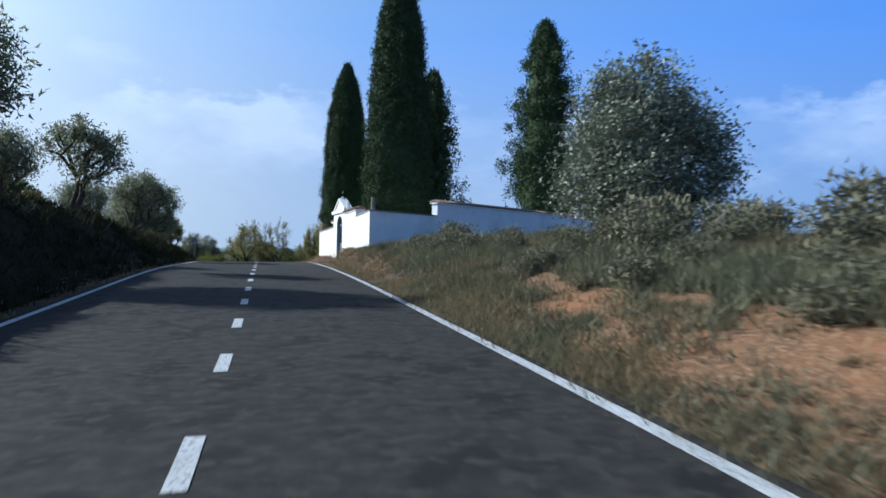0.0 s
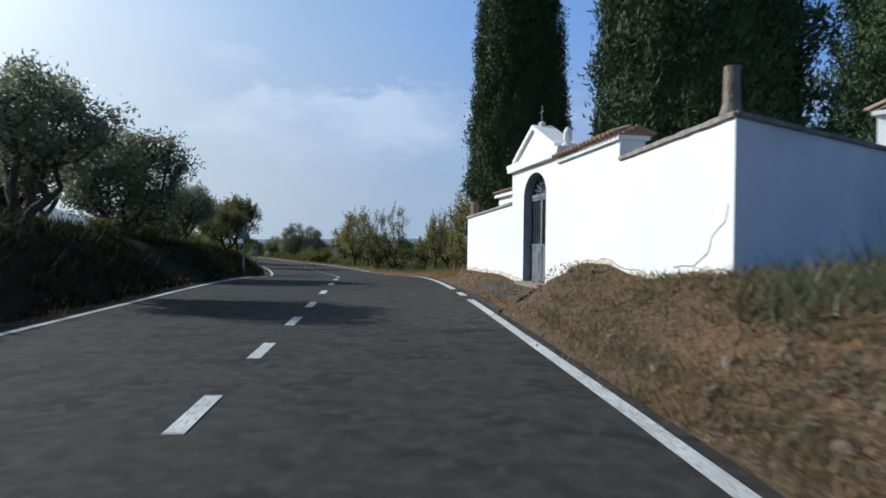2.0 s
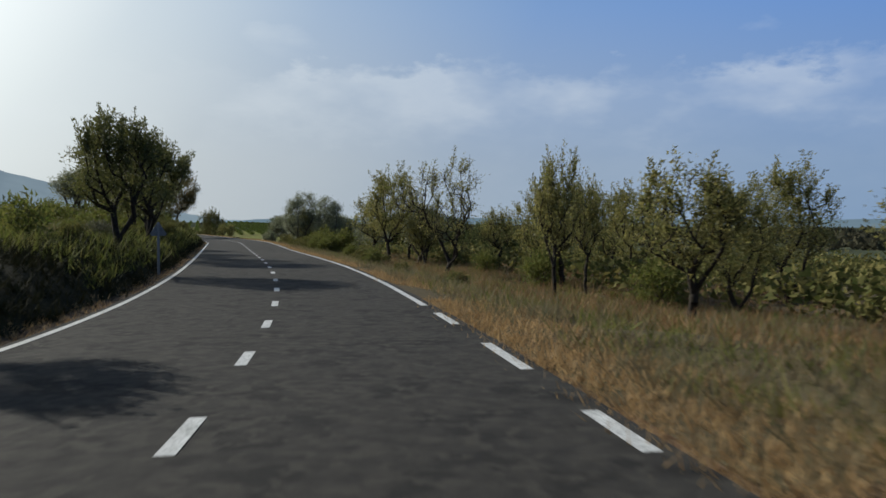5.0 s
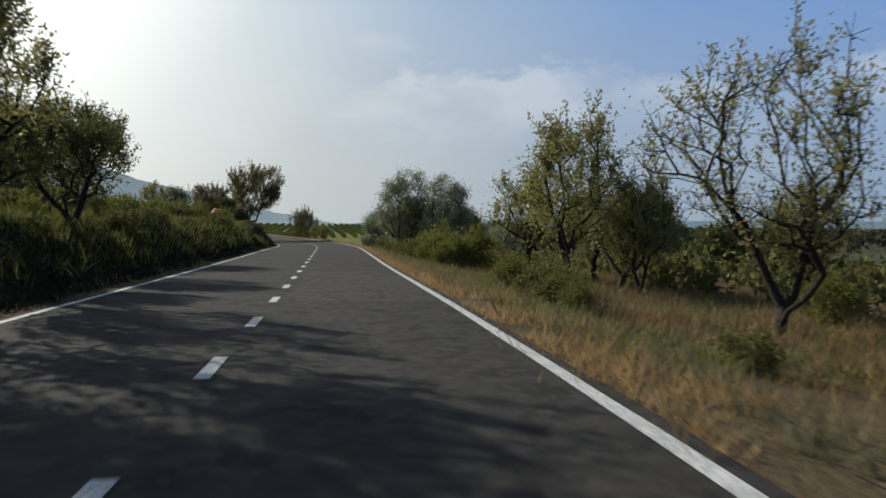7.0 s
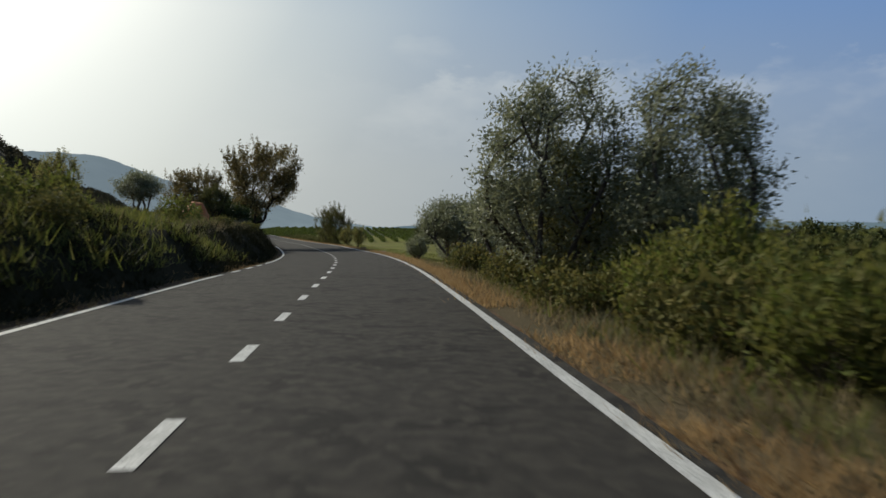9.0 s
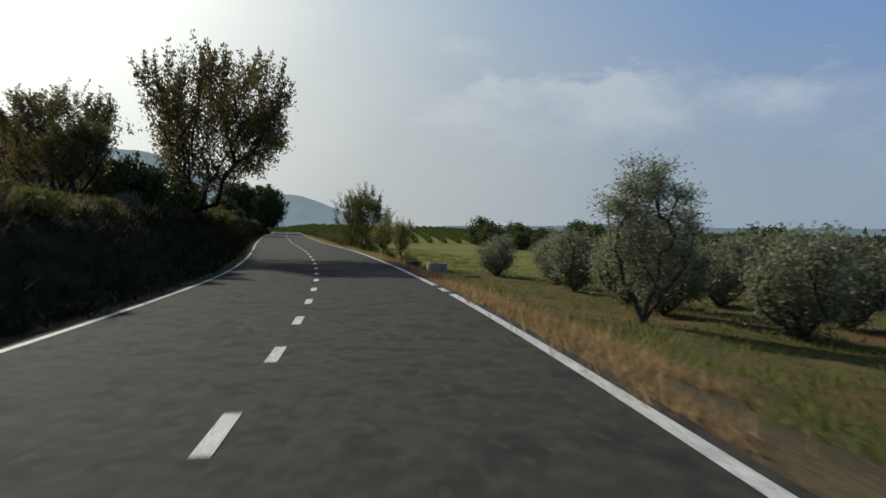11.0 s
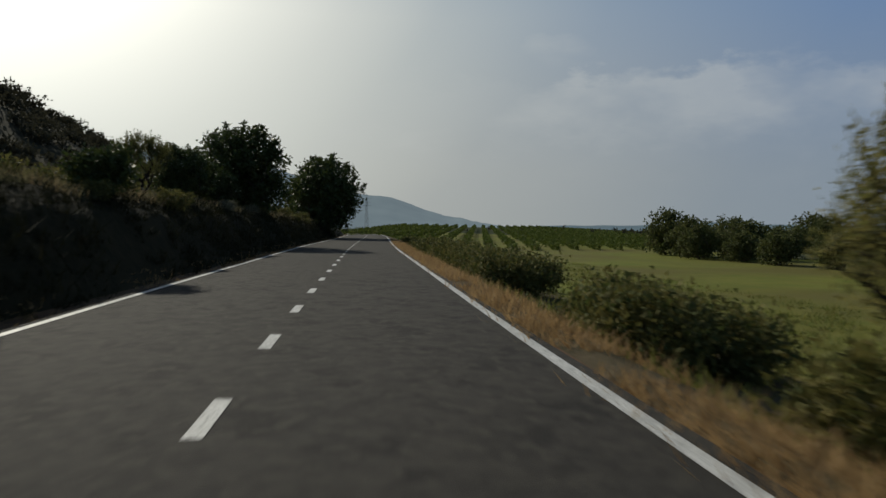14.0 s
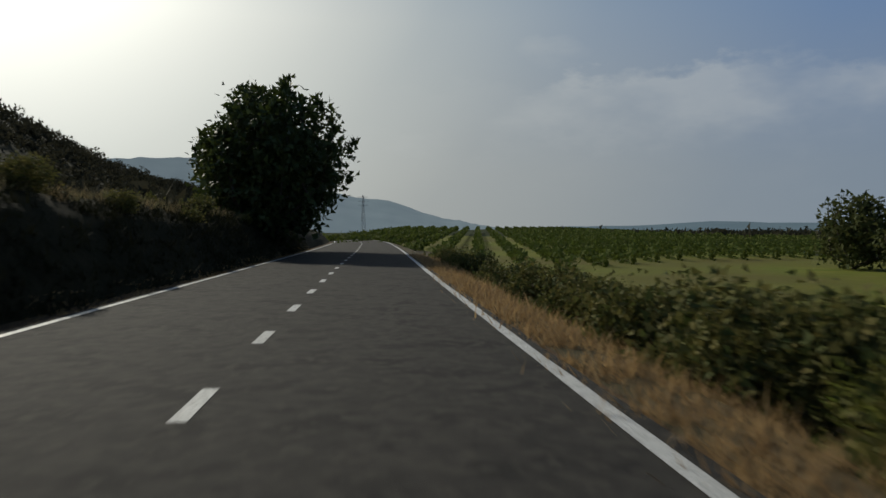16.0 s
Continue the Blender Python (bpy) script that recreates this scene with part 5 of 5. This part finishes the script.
# The wooded hill that runs along the road beyond the terraces: distance along it, height of its crest
CREST = [(40, 1), (80, 14), (130, 31), (180, 38), (220, 37), (280, 33), (330, 28), (400, 26), (500, 26), (600, 19), (760, 9), (900, 2)]
HILL_0, HILL_D, HILL_N = Vector((-66, 174)), Vector((-0.574, 0.819)), Vector((-0.819, -0.574))


def hill_point(k, u):
    """A point of the hillside: u runs from its foot (0) over the crest (1) to the far side."""
    top = float(np.interp(k, [c for c, _ in CREST], [c for _, c in CREST]))
    foot = float(np.interp(k, [0, 200, 400, 900], [38, 38, 62, 95]))
    d = foot + (100 - foot if foot < 80 else 22) * u
    rise = min(1.0, u) ** 1.15 if u < 1 else max(0.0, 1 - (u - 1) * 0.45)
    q = HILL_0 + HILL_D * k + HILL_N * d
    z = 1.0 + (top - 1.0) * rise + 1.6 * noise.noise((q.x * 0.03, q.y * 0.03, 2.0)) * min(1.0, u)
    return Vector((q.x, q.y, z))


hill_k, hill_u = np.arange(40, 901, 10.0), [0, .12, .25, .38, .5, .62, .74, .86, .94, 1, 1.15, 1.5, 2.2]
hv = [hill_point(k, u) for k in hill_k for u in hill_u]
nu = len(hill_u)
hf = [(i * nu + j, (i + 1) * nu + j, (i + 1) * nu + j + 1, i * nu + j + 1) for i in range(len(hill_k) - 1) for j in range(nu - 1)]
tagged(mesh_object("wooded_hill", hv, hf, M_WOODS, smooth=True), "dark hillside under woodland", "hill", kind="structure")


def far_woods(name, centres, mat, label, each, reach, leaf):
    """Far trees as clouds of leafy clumps."""
    root = tagged(new(name), label, "woodland", kind="stuff")
    q, i = leaf_cloud(np.random.default_rng(6), centres, each, reach, leaf, leaf * 0.55, 0.4, 0.9)
    leaf_object("foliage", q, i, mat, root)


rng = random.Random(12)
cen = []
for _ in range(1500):
    p = hill_point(rng.uniform(90, 880), 0.04 + 1.02 * rng.random() ** 0.75)
    size = rng.uniform(0.55, 1.25)
    for _ in range(6):
        cen.append((p.x + rng.gauss(0, 1.1) * size, p.y + rng.gauss(0, 1.1) * size, p.z + (0.9 + rng.gauss(0, 0.8)) * size))
far_woods("hillside_woods", cen, M_WOODS, "dark evergreen woodland on the hillside", 16, 1.15, 0.8)
cen = []
for _ in range(900):
    x, y = plan(rng.uniform(150, 620), rng.uniform(95, 260))
    cen += [(x, y, -2.6), (x + rng.gauss(0, 1.2), y + rng.gauss(0, 1.2), -1.6)]
for _ in range(600):
    az_, r = rng.uniform(-45, 34), rng.uniform(420, 900)
    cen += [(-96 - r * math.sin(radians(az_)), 217 + r * math.cos(radians(az_)), -2.8), (-96 - r * math.sin(radians(az_)), 217 + r * math.cos(radians(az_)) + 1, -1.2)]
for _ in range(300):
    s, lat = rng.uniform(300, 470), rng.uniform(-60, -9)
    x, y = plan(s, lat)
    cen.append((x, y, ground_z(min(s, 420), lat) + 0.8))
scrub = []
for _ in range(620):
    s, lat = rng.uniform(38, 138), 15 + 60 * rng.random() ** 1.4
    x, y = plan(s, lat)
    z = ground_z(s, lat)
    for _ in range(3):
        scrub.append((x + rng.gauss(0, .6), y + rng.gauss(0, .6), z + rng.uniform(.2, 1.1)))
far_woods("field_scrub", scrub, M_BUSH, "weedy scrub over the field behind the almond trees", 18, 0.75, 0.34)
far_woods("far_tree_belts", cen, M_WOODS, "distant belts of trees and scrub across the plain", 16, 1.7, 1.3)

# Vineyard rows across the plain
rngv = np.random.default_rng(5)
vine = tagged(new("vine_row"), "long green vine row on the plain", "vine row", "vineyard rows")
along = np.arange(0, 240, 0.36)
cen = np.stack([rngv.normal(0, .14, len(along)), along + rngv.normal(0, .1, len(along)), rngv.uniform(.35, 1.15, len(along))], 1)
q, i = leaf_cloud(rngv, cen, 4, 0.30, 0.44, 0.34, 0.3)
leaf_object("foliage", q, i, M_VINE, vine)
vd = VINE_D
vn = Vector((vd.y, -vd.x))
v0 = VINE_0
first = True
for row in range(-6, 36):
    k = row * 0.86
    p = v0 + vn * (k * 4.6) + vd * (-7.5 * max(0, 5 - k) if k < 5 else 0.6 * (k - 5))
    m = Matrix.Translation((p.x, p.y, -3.05)) @ pose(0, 0, 0, 1.03 * vine_fade(k * 4.6), 0, V_AZ)
    if first:
        vine.matrix_basis = m
        first = False
    else:
        copy_thing(vine, m)


# Grass in tufts
def grass(name, seed, n, zone, height, mat, label, blades=7, spread=0.13, width=0.016, keep=None):
    rg = np.random.default_rng(seed)
    pos = []
    while len(pos) < n:
        s = rg.uniform(zone[0], zone[1])
        lat = zone[2] + (zone[3] - zone[2]) * rg.random() ** 1.25
        x, y = plan(s, lat)
        if noise.noise((x * 0.35, y * 0.35, seed)) < -0.22 or (keep and not keep(s, lat)):
            continue
        pos.append((x, y, ground_z(s, lat) - 0.02))
    base = np.repeat(np.array(pos), blades, axis=0)
    m = len(base)
    tuft = np.repeat(0.55 + 0.95 * rg.random((len(pos), 1)) ** 1.6, blades, axis=0)
    base[:, :2] += rg.normal(0, spread, (m, 2)) * tuft
    d = rg.normal(0, 0.42, (m, 3)) * np.array([1, 1, 0.2]) + np.array([0, 0, 1.0])
    d /= np.linalg.norm(d, axis=1, keepdims=True)
    ln = height * tuft * rg.uniform(0.35, 1.2, (m, 1))
    side = np.stack([-d[:, 1], d[:, 0], 0 * d[:, 0]], 1) + rg.normal(0, 0.3, (m, 3))
    side /= np.linalg.norm(side, axis=1, keepdims=True) + 1e-6
    w = width * rg.uniform(0.7, 1.4, (m, 1))
    bend = np.stack([d[:, 0], d[:, 1], -0.5 * np.abs(d[:, 2])], 1) * ln * 0.25
    tri = np.stack([base - side * w * 1.3, base + side * w * 1.3, base + d * ln + bend], 1).reshape(-1, 3)
    root = tagged(new(name), label, "grass", kind="stuff")
    leaf_object("blades", tri, np.arange(3 * m).reshape(-1, 3), mat, root)


def clear_of_wall(s, lat):
    if not 20 < s < 46:
        return True
    x, y = plan(s, lat)
    q = Vector((x, y)) - WALL_A
    front_out, side_out = -q.dot(W_IN), q.dot(S_OUT)
    if 29.5 < s < 36.4 or (front_out < 0.12 and side_out < 0.12 and q.dot(W_D) < 13.4):
        return False
    return s < 23 or side_out > 0.3 or s > 41 or rnd_bare.random() < 0.4


def off_wall(s, lat):
    x, y = plan(s, lat)
    q = Vector((x, y)) - WALL_A
    return -q.dot(W_IN) > 0.15 or q.dot(S_OUT) > 0.15


rnd_bare = random.Random(31)


def stony(s, lat):
    """Sparse cover where the bank breaks down to stony earth before the wall."""
    return clear_of_wall(s, lat) and bare_top(s, lat) and (s < 14 or lat > 4.7 or rnd_bare.random() < 0.16)


def bare_top(s, lat):
    """Thin cover on the road's edge and on the open orange earth of the cut bank."""
    x, y = plan(s, lat)
    if -2 < s < 9 and 4.0 < lat < 5.3 and noise.noise((x * 0.6, y * 0.6, 9.0)) > (0.04 if s > 4.5 else -0.08):
        return rnd_bare.random() < 0.10
    return lat > 4.6 or rnd_bare.random() < 0.6


grass("dry_grass", 1, 3600, (-8, 27, 4.3, 12), 0.25, M_DRYGRASS, "dry tufted grass on the sunny bank", blades=20, width=0.008, spread=0.10, keep=lambda s, lat: clear_of_wall(s, lat) and bare_top(s, lat))
grass("dry_grass", 2, 4600, (-8, 27, 4.0, 10), 0.20, M_SHRUB, "short grey-brown weeds on the sunny bank", blades=14, width=0.008, spread=0.10, keep=lambda s, lat: clear_of_wall(s, lat) and bare_top(s, lat))
grass("dry_grass", 3, 6500, (43, 132, 3.8, 16), 0.40, M_DRYGRASS, "tall dry grass under the almond trees", blades=10, width=0.010, spread=0.16, keep=clear_of_wall)
grass("green_grass", 4, 5200, (46, 132, 4.2, 17), 0.36, M_GREENGRASS, "green and yellow grass under the almond trees", blades=9, width=0.011, spread=0.16)
grass("dry_grass", 16, 3000, (134, 290, -5.4, -6.8), 0.36, M_DRYGRASS, "pale dry grass fringe on the edge of the bank", blades=9, width=0.011)
grass("dry_grass", 5, 5600, (132, 275, 3.10, 4.9), 0.26, M_PALESTRAW, "dry orange grass along the road's edge", blades=10, width=0.009)
grass("green_grass", 6, 9000, (132, 265, 4.4, 22), 0.24, M_GREENGRASS, "green grass of the meadow below the road", blades=8, width=0.018, spread=0.22)
# tufts on the left bank wear the grass colour that holds its shade
grass("bank_grass", 7, 11500, (-6, 290, -6.3, -3.7), 0.36, M_SHADEGRASS, "long grass hanging on the bank, darkened to show its shade", blades=8, width=0.013)
grass("bank_grass", 12, 6200, (-6, 290, -3.7, -5.6), 0.32, M_SHADEGRASS, "long grass hanging on the bank, darkened to show its shade", blades=10, width=0.011)
grass("green_grass", 13, 2300, (-8, 26, 4.3, 10), 0.36, M_SAGE, "grey-green weeds in tufts on the sunny bank", blades=34, width=0.009, spread=0.12, keep=lambda s, lat: clear_of_wall(s, lat) and bare_top(s, lat) and noise.noise((s * 0.6, lat * 0.8, 3.0)) > -0.05)
# same shade-dark colour for the early stretch of the bank's top
grass("bank_grass", 19, 1500, (-6, 60, -8.5, -5.4), 0.34, M_SHADEGRASS, "long grass along the top of the bank, darkened to show shade", blades=10, width=0.011)
grass("dry_grass", 8, 4200, (56, 290, -9.5, -5.6), 0.42, M_DRYGRASS, "dry yellow grass along the top of the bank", blades=8, width=0.011)
grass("dry_grass", 9, 3400, (-6, 290, -3.30, -3.95), 0.12, M_PALESTRAW, "dry litter and short grass at the road's edge", blades=8, width=0.008)
grass("dry_grass", 10, 6400, (43, 132, 3.12, 4.8), 0.20, M_PALESTRAW, "dry litter and short straw at the road's edge", blades=8, width=0.008, keep=clear_of_wall)
grass("dry_grass", 17, 3200, (-8, 27, 3.15, 5.0), 0.17, M_DRYGRASS, "dry straw and tufts on the earth beside the road", blades=10, width=0.008, spread=0.1, keep=stony)
grass("dry_grass", 20, 3300, (-8, 27, 3.14, 4.8), 0.17, M_DRYGRASS, "dry straw and tufts on the earth beside the road", blades=9, width=0.008, spread=0.1, keep=stony)
grass("dry_grass", 22, 1500, (-6, 11, 3.16, 4.3), 0.15, M_DRYGRASS, "dry straw and tufts on the earth beside the road", blades=10, width=0.008, spread=0.12)
grass("dry_grass", 23, 1500, (-6, 11, 3.16, 4.3), 0.13, M_SHRUB, "short grey-brown weeds on the earth beside the road", blades=10, width=0.008, spread=0.12)
grass("dry_grass", 21, 900, (22.5, 30.6, 3.45, 5.2), 0.12, M_DRYGRASS, "short dry grass on the heaped earth by the wall", blades=8, width=0.008, spread=0.08, keep=off_wall)
grass("dry_grass", 11, 3000, (16, 46, 3.45, 6.0), 0.07, M_STRAW, "dead leaves and straw on the red earth", blades=7, width=0.010, spread=0.2)

grass("green_grass", 14, 4200, (40, 140, -11, -5.9), 0.5, M_GREENGRASS, "tall sunlit weeds along the top of the bank", blades=8, width=0.014, spread=0.18)
grass("dry_grass", 15, 4600, (46, 116, 6.5, 24), 0.5, M_STRAW, "rust-brown tall dry grass under the almond trees", blades=9, width=0.010, spread=0.2)

grass("bank_grass", 18, 2600, (66, 132, -6.3, -4.1), 0.42, M_GREENGRASS, "tall green weeds on the face of the bank", blades=9, width=0.012, spread=0.16)

# Things by the road
def sign(s, lat, top, turn, size=0.42):
    """A triangular traffic sign seen from behind, on its post."""
    root = tagged(new("road_sign"), "triangular road sign seen from its grey metal back", "road sign", "road signs")
    x, y = plan(s, lat)
    zg = ground_z(s, lat)
    zt = road_z(s) + top
    bm = bmesh.new()
    box(bm, -.04, .04, -.025, .025, -0.3, zt - zg - 0.05, 0.006)
    part("post", bm, M_STEEL, root)
    bm = bmesh.new()
    hgt = size * 1.732
    pts = [(-size, 0), (size, 0), (0, hgt)]
    out = []
    for k in range(3):
        a_, b_, c_ = Vector(pts[k - 1]), Vector(pts[k]), Vector(pts[(k + 1) % 3])
        for t_ in (0.0, 0.5, 1.0):
            d1, d2 = (a_ - b_).normalized(), (c_ - b_).normalized()
            out.append(b_ + (d1 * (1 - t_) + d2 * t_) * 0.07)
    fr = [bm.verts.new((p.x, 0.030, zt - zg - hgt + p.y)) for p in out]
    bk = [bm.verts.new((p.x, 0.045, zt - zg - hgt + p.y)) for p in out]
    bm.faces.new(fr[::-1])
    bm.faces.new(bk)
    for k in range(len(fr)):
        bm.faces.new((fr[k], fr[(k + 1) % len(fr)], bk[(k + 1) % len(fr)], bk[k]))
    plate = part("plate", bm, M_SIGNBACK, root)
    for z in (0.12, 0.28):
        bm = bmesh.new()
        box(bm, -.10, .10, 0.012, 0.030, zt - zg - hgt + z - .02, zt - zg - hgt + z + .02)
        part("bracket", bm, M_STEEL, plate)
    root.matrix_basis = Matrix.Translation((x, y, zg)) @ pose(0, 0, 0, 0, 0, turn)
    return root


sign(49.0, -3.8, 2.0, 30, 0.29)
sign(74.0, -3.65, 1.75, 34, 0.29)
ring = tagged(new("well_ring"), "pale concrete well ring standing in the grass", "well ring")
bm = bmesh.new()
n = 36
prof = [(0.60, -0.3), (0.675, -0.3), (0.675, 0.79), (0.66, 0.82), (0.60, 0.82), (0.585, 0.80), (0.585, -0.3)]
vs = [[bm.verts.new((r * math.cos(k * math.tau / n), r * math.sin(k * math.tau / n), z)) for r, z in prof[1:]] for k in range(n)]
for k in range(n):
    for j in range(len(prof) - 2):
        bm.faces.new((vs[k][j], vs[(k + 1) % n][j], vs[(k + 1) % n][j + 1], vs[k][j + 1]))
part("ring_wall", bm, M_CONCRETE, ring, smooth=False)
p = spot(179.7, 8.65)
ring.matrix_basis = Matrix.Translation((p.x, p.y, road_z(179.7) - 0.8 - 0.80))
drain = tagged(new("drain_block"), "dark concrete drain block beside the road", "drain")
bm = bmesh.new()
box(bm, -.2, .2, -.16, .16, -.3, .40, 0.03)
part("block", bm, M_BLACK, drain)
plant(drain, 163.2, 3.95, 40)
drain2 = copy_thing(drain, Matrix.Identity(4))
plant(drain2, 179.0, 6.6, 10)
beam = tagged(new("timber_beam"), "old timber beam lying in the grass by the well", "timber")
bm = bmesh.new()
box(bm, -1.1, 1.1, -.08, .08, 0.0, .15, 0.02)
part("beam", bm, M_POST, beam)
plant(beam, 179.8, 10.6, 40, sink=0.0)
heap = tagged(new("covered_heap"), "small heap under an orange tarpaulin on the bank", "heap")
bm = bmesh.new()
bmesh.ops.create_icosphere(bm, subdivisions=3, radius=1.0)
for vtx in bm.verts:
    vtx.co *= 1 + 0.22 * noise.noise(vtx.co * 1.6)
    vtx.co = Vector((vtx.co.x * 0.75, vtx.co.y * 0.6, max(-0.1, vtx.co.z * 1.05)))
part("tarpaulin", bm, M_ORANGE, heap, smooth=False)
plant(heap, 154.6, -9.2, 0, 1.35, sink=0.0)
pylon = tagged(new("power_pylon"), "lattice power pylon with cross arms in the distance", "pylon")
bm = bmesh.new()
hp = 13.6
for k in range(7):
    z0, z1 = hp * k / 7, hp * (k + 1) / 7
    w0, w1 = 0.65 * (1 - z0 / hp * .75), 0.65 * (1 - z1 / hp * .75)
    for sx, sy in ((1, 1), (1, -1), (-1, 1), (-1, -1)):
        rod(bm, (sx * w0, sy * w0, z0), (sx * w1, sy * w1, z1), 0.05, 0.05, 4)
    rod(bm, (-w0, -w0, z0), (w1, -w1, z1), 0.035, 0.035, 4)
    rod(bm, (w0, w0, z0), (-w1, w1, z1), 0.035, 0.035, 4)
part("mast", bm, M_STEEL, pylon)
for z in (10.4, 11.7, 13.0):
    bm = bmesh.new()
    rod(bm, (-1.8, 0, z), (1.8, 0, z), 0.07, 0.05, 4)
    part("cross_arm", bm, M_STEEL, pylon)
pylon.matrix_basis = Matrix.Translation((-230.1, 406.6, -1.2)) @ pose(0, 0, 0, 0, 0, 60)

pole = tagged(new("utility_pole"), "slim dark wooden utility pole beyond the bank", "pole")
bm = bmesh.new()
rod(bm, (0, 0, -0.5), (0, 0, 8.6), 0.16, 0.11, 8)
part("shaft", bm, M_POST, pole)
bm = bmesh.new()
box(bm, -0.7, 0.7, -0.05, 0.05, 8.05, 8.17)
part("cross_arm", bm, M_POST, pole)
plant(pole, 361.6, -21.5, 40, sink=0.0)

# Loose stones on the verges
stone_meshes = []
for k in range(5):
    bm = bmesh.new()
    bmesh.ops.create_icosphere(bm, subdivisions=1, radius=1.0)
    for vtx in bm.verts:
        vtx.co *= 1 + 0.35 * noise.noise(vtx.co * 1.3 + Vector((k * 7, 0, 0)))
        vtx.co.z *= 0.65
    me = bpy.data.meshes.new("stone")
    bm.to_mesh(me)
    bm.free()
    me.materials.append(M_ROCK)
    stone_meshes.append(me)
rk = random.Random(9)
for k in range(420):
    s, lat = (rk.uniform(8, 31), rk.uniform(3.5, 5.2)) if k < 220 else (rk.uniform(36.5, 46), rk.uniform(3.5, 5.0)) if k < 320 else (rk.uniform(46, 200), rk.choice((rk.uniform(3.5, 4.3), -rk.uniform(3.5, 3.9))))
    p = spot(s, lat)
    if -(p.xy - WALL_A).dot(W_IN) < 0.08 and s > 24:
        continue
    ob = new("stone", rk.choice(stone_meshes))
    ob.parent = ground
    r = rk.uniform(.014, .042) * (1.35 if k < 220 else 1) * (2.0 if rk.random() < .05 else 1)
    ob.matrix_basis = Matrix.Translation(p) @ pose(0, 0, 0, rk.uniform(-20, 20), rk.uniform(-20, 20), rk.uniform(0, 360)) @ Matrix.Diagonal((r, r, r, 1))

# Apron of broken asphalt in front of the gate, and the earth track by the almond trees
def locate(x, y):
    """Distance along the road and offset from it of a plan point."""
    k = int(((CX - x) ** 2 + (CY - y) ** 2).argmin())
    return float(SS[k] + (y - CY[k]) * math.cos(CH[k]) - (x - CX[k]) * math.sin(CH[k])), float((x - CX[k]) * math.cos(CH[k]) + (y - CY[k]) * math.sin(CH[k]))


av, af = [], []
for i in range(15):
    for j in range(9):
        a_, b_ = i / 14, j / 8
        x0, y0 = plan(30.8 + 5.0 * a_, 3.12)
        g = on_front(6.15 + 1.4 * a_, -0.17, 0)
        x, y = x0 + (g.x - x0) * b_, y0 + (g.y - y0) * b_
        edge = 0.22 * noise.noise((b_ * 4, a_ * 3, 2.0)) if i in (0, 14) else 0.0
        x, y = x + edge * S_D.x, y + edge
        s, lat = locate(x, y)
        av.append((x, y, (ground_z(s, lat) + 0.035) if lat > 3.5 else road_z(s, lat) + 0.003))
for i in range(14):
    for j in range(8):
        af.append((i * 9 + j, i * 9 + j + 1, (i + 1) * 9 + j + 1, (i + 1) * 9 + j))
mesh_object("apron", av, af, M_APRON, road, True, "dusty asphalt apron before the gate")

ribbon("road_patch", 28.4, 35.6, 0.15, 2.98, 0.003, M_PATCH, road, step=0.5, across=3, wob=0.12)
ribbon("road_patch", 86, 96, 0.2, 2.9, 0.003, M_PATCH, road, step=0.5, across=3, wob=0.35)

# Roof tiles on the walls
tile_row(on_front, 2.84, 5.36, lambda u: 3.49 - 0.04 * (u - 2.8) / 2.6, W_D, W_IN)
tile_row(on_side, 4.26, 21.9, lambda u: 3.89 - 0.10 * (u - 4.2) / 17.8, S_D, S_OUT, step=0.21)
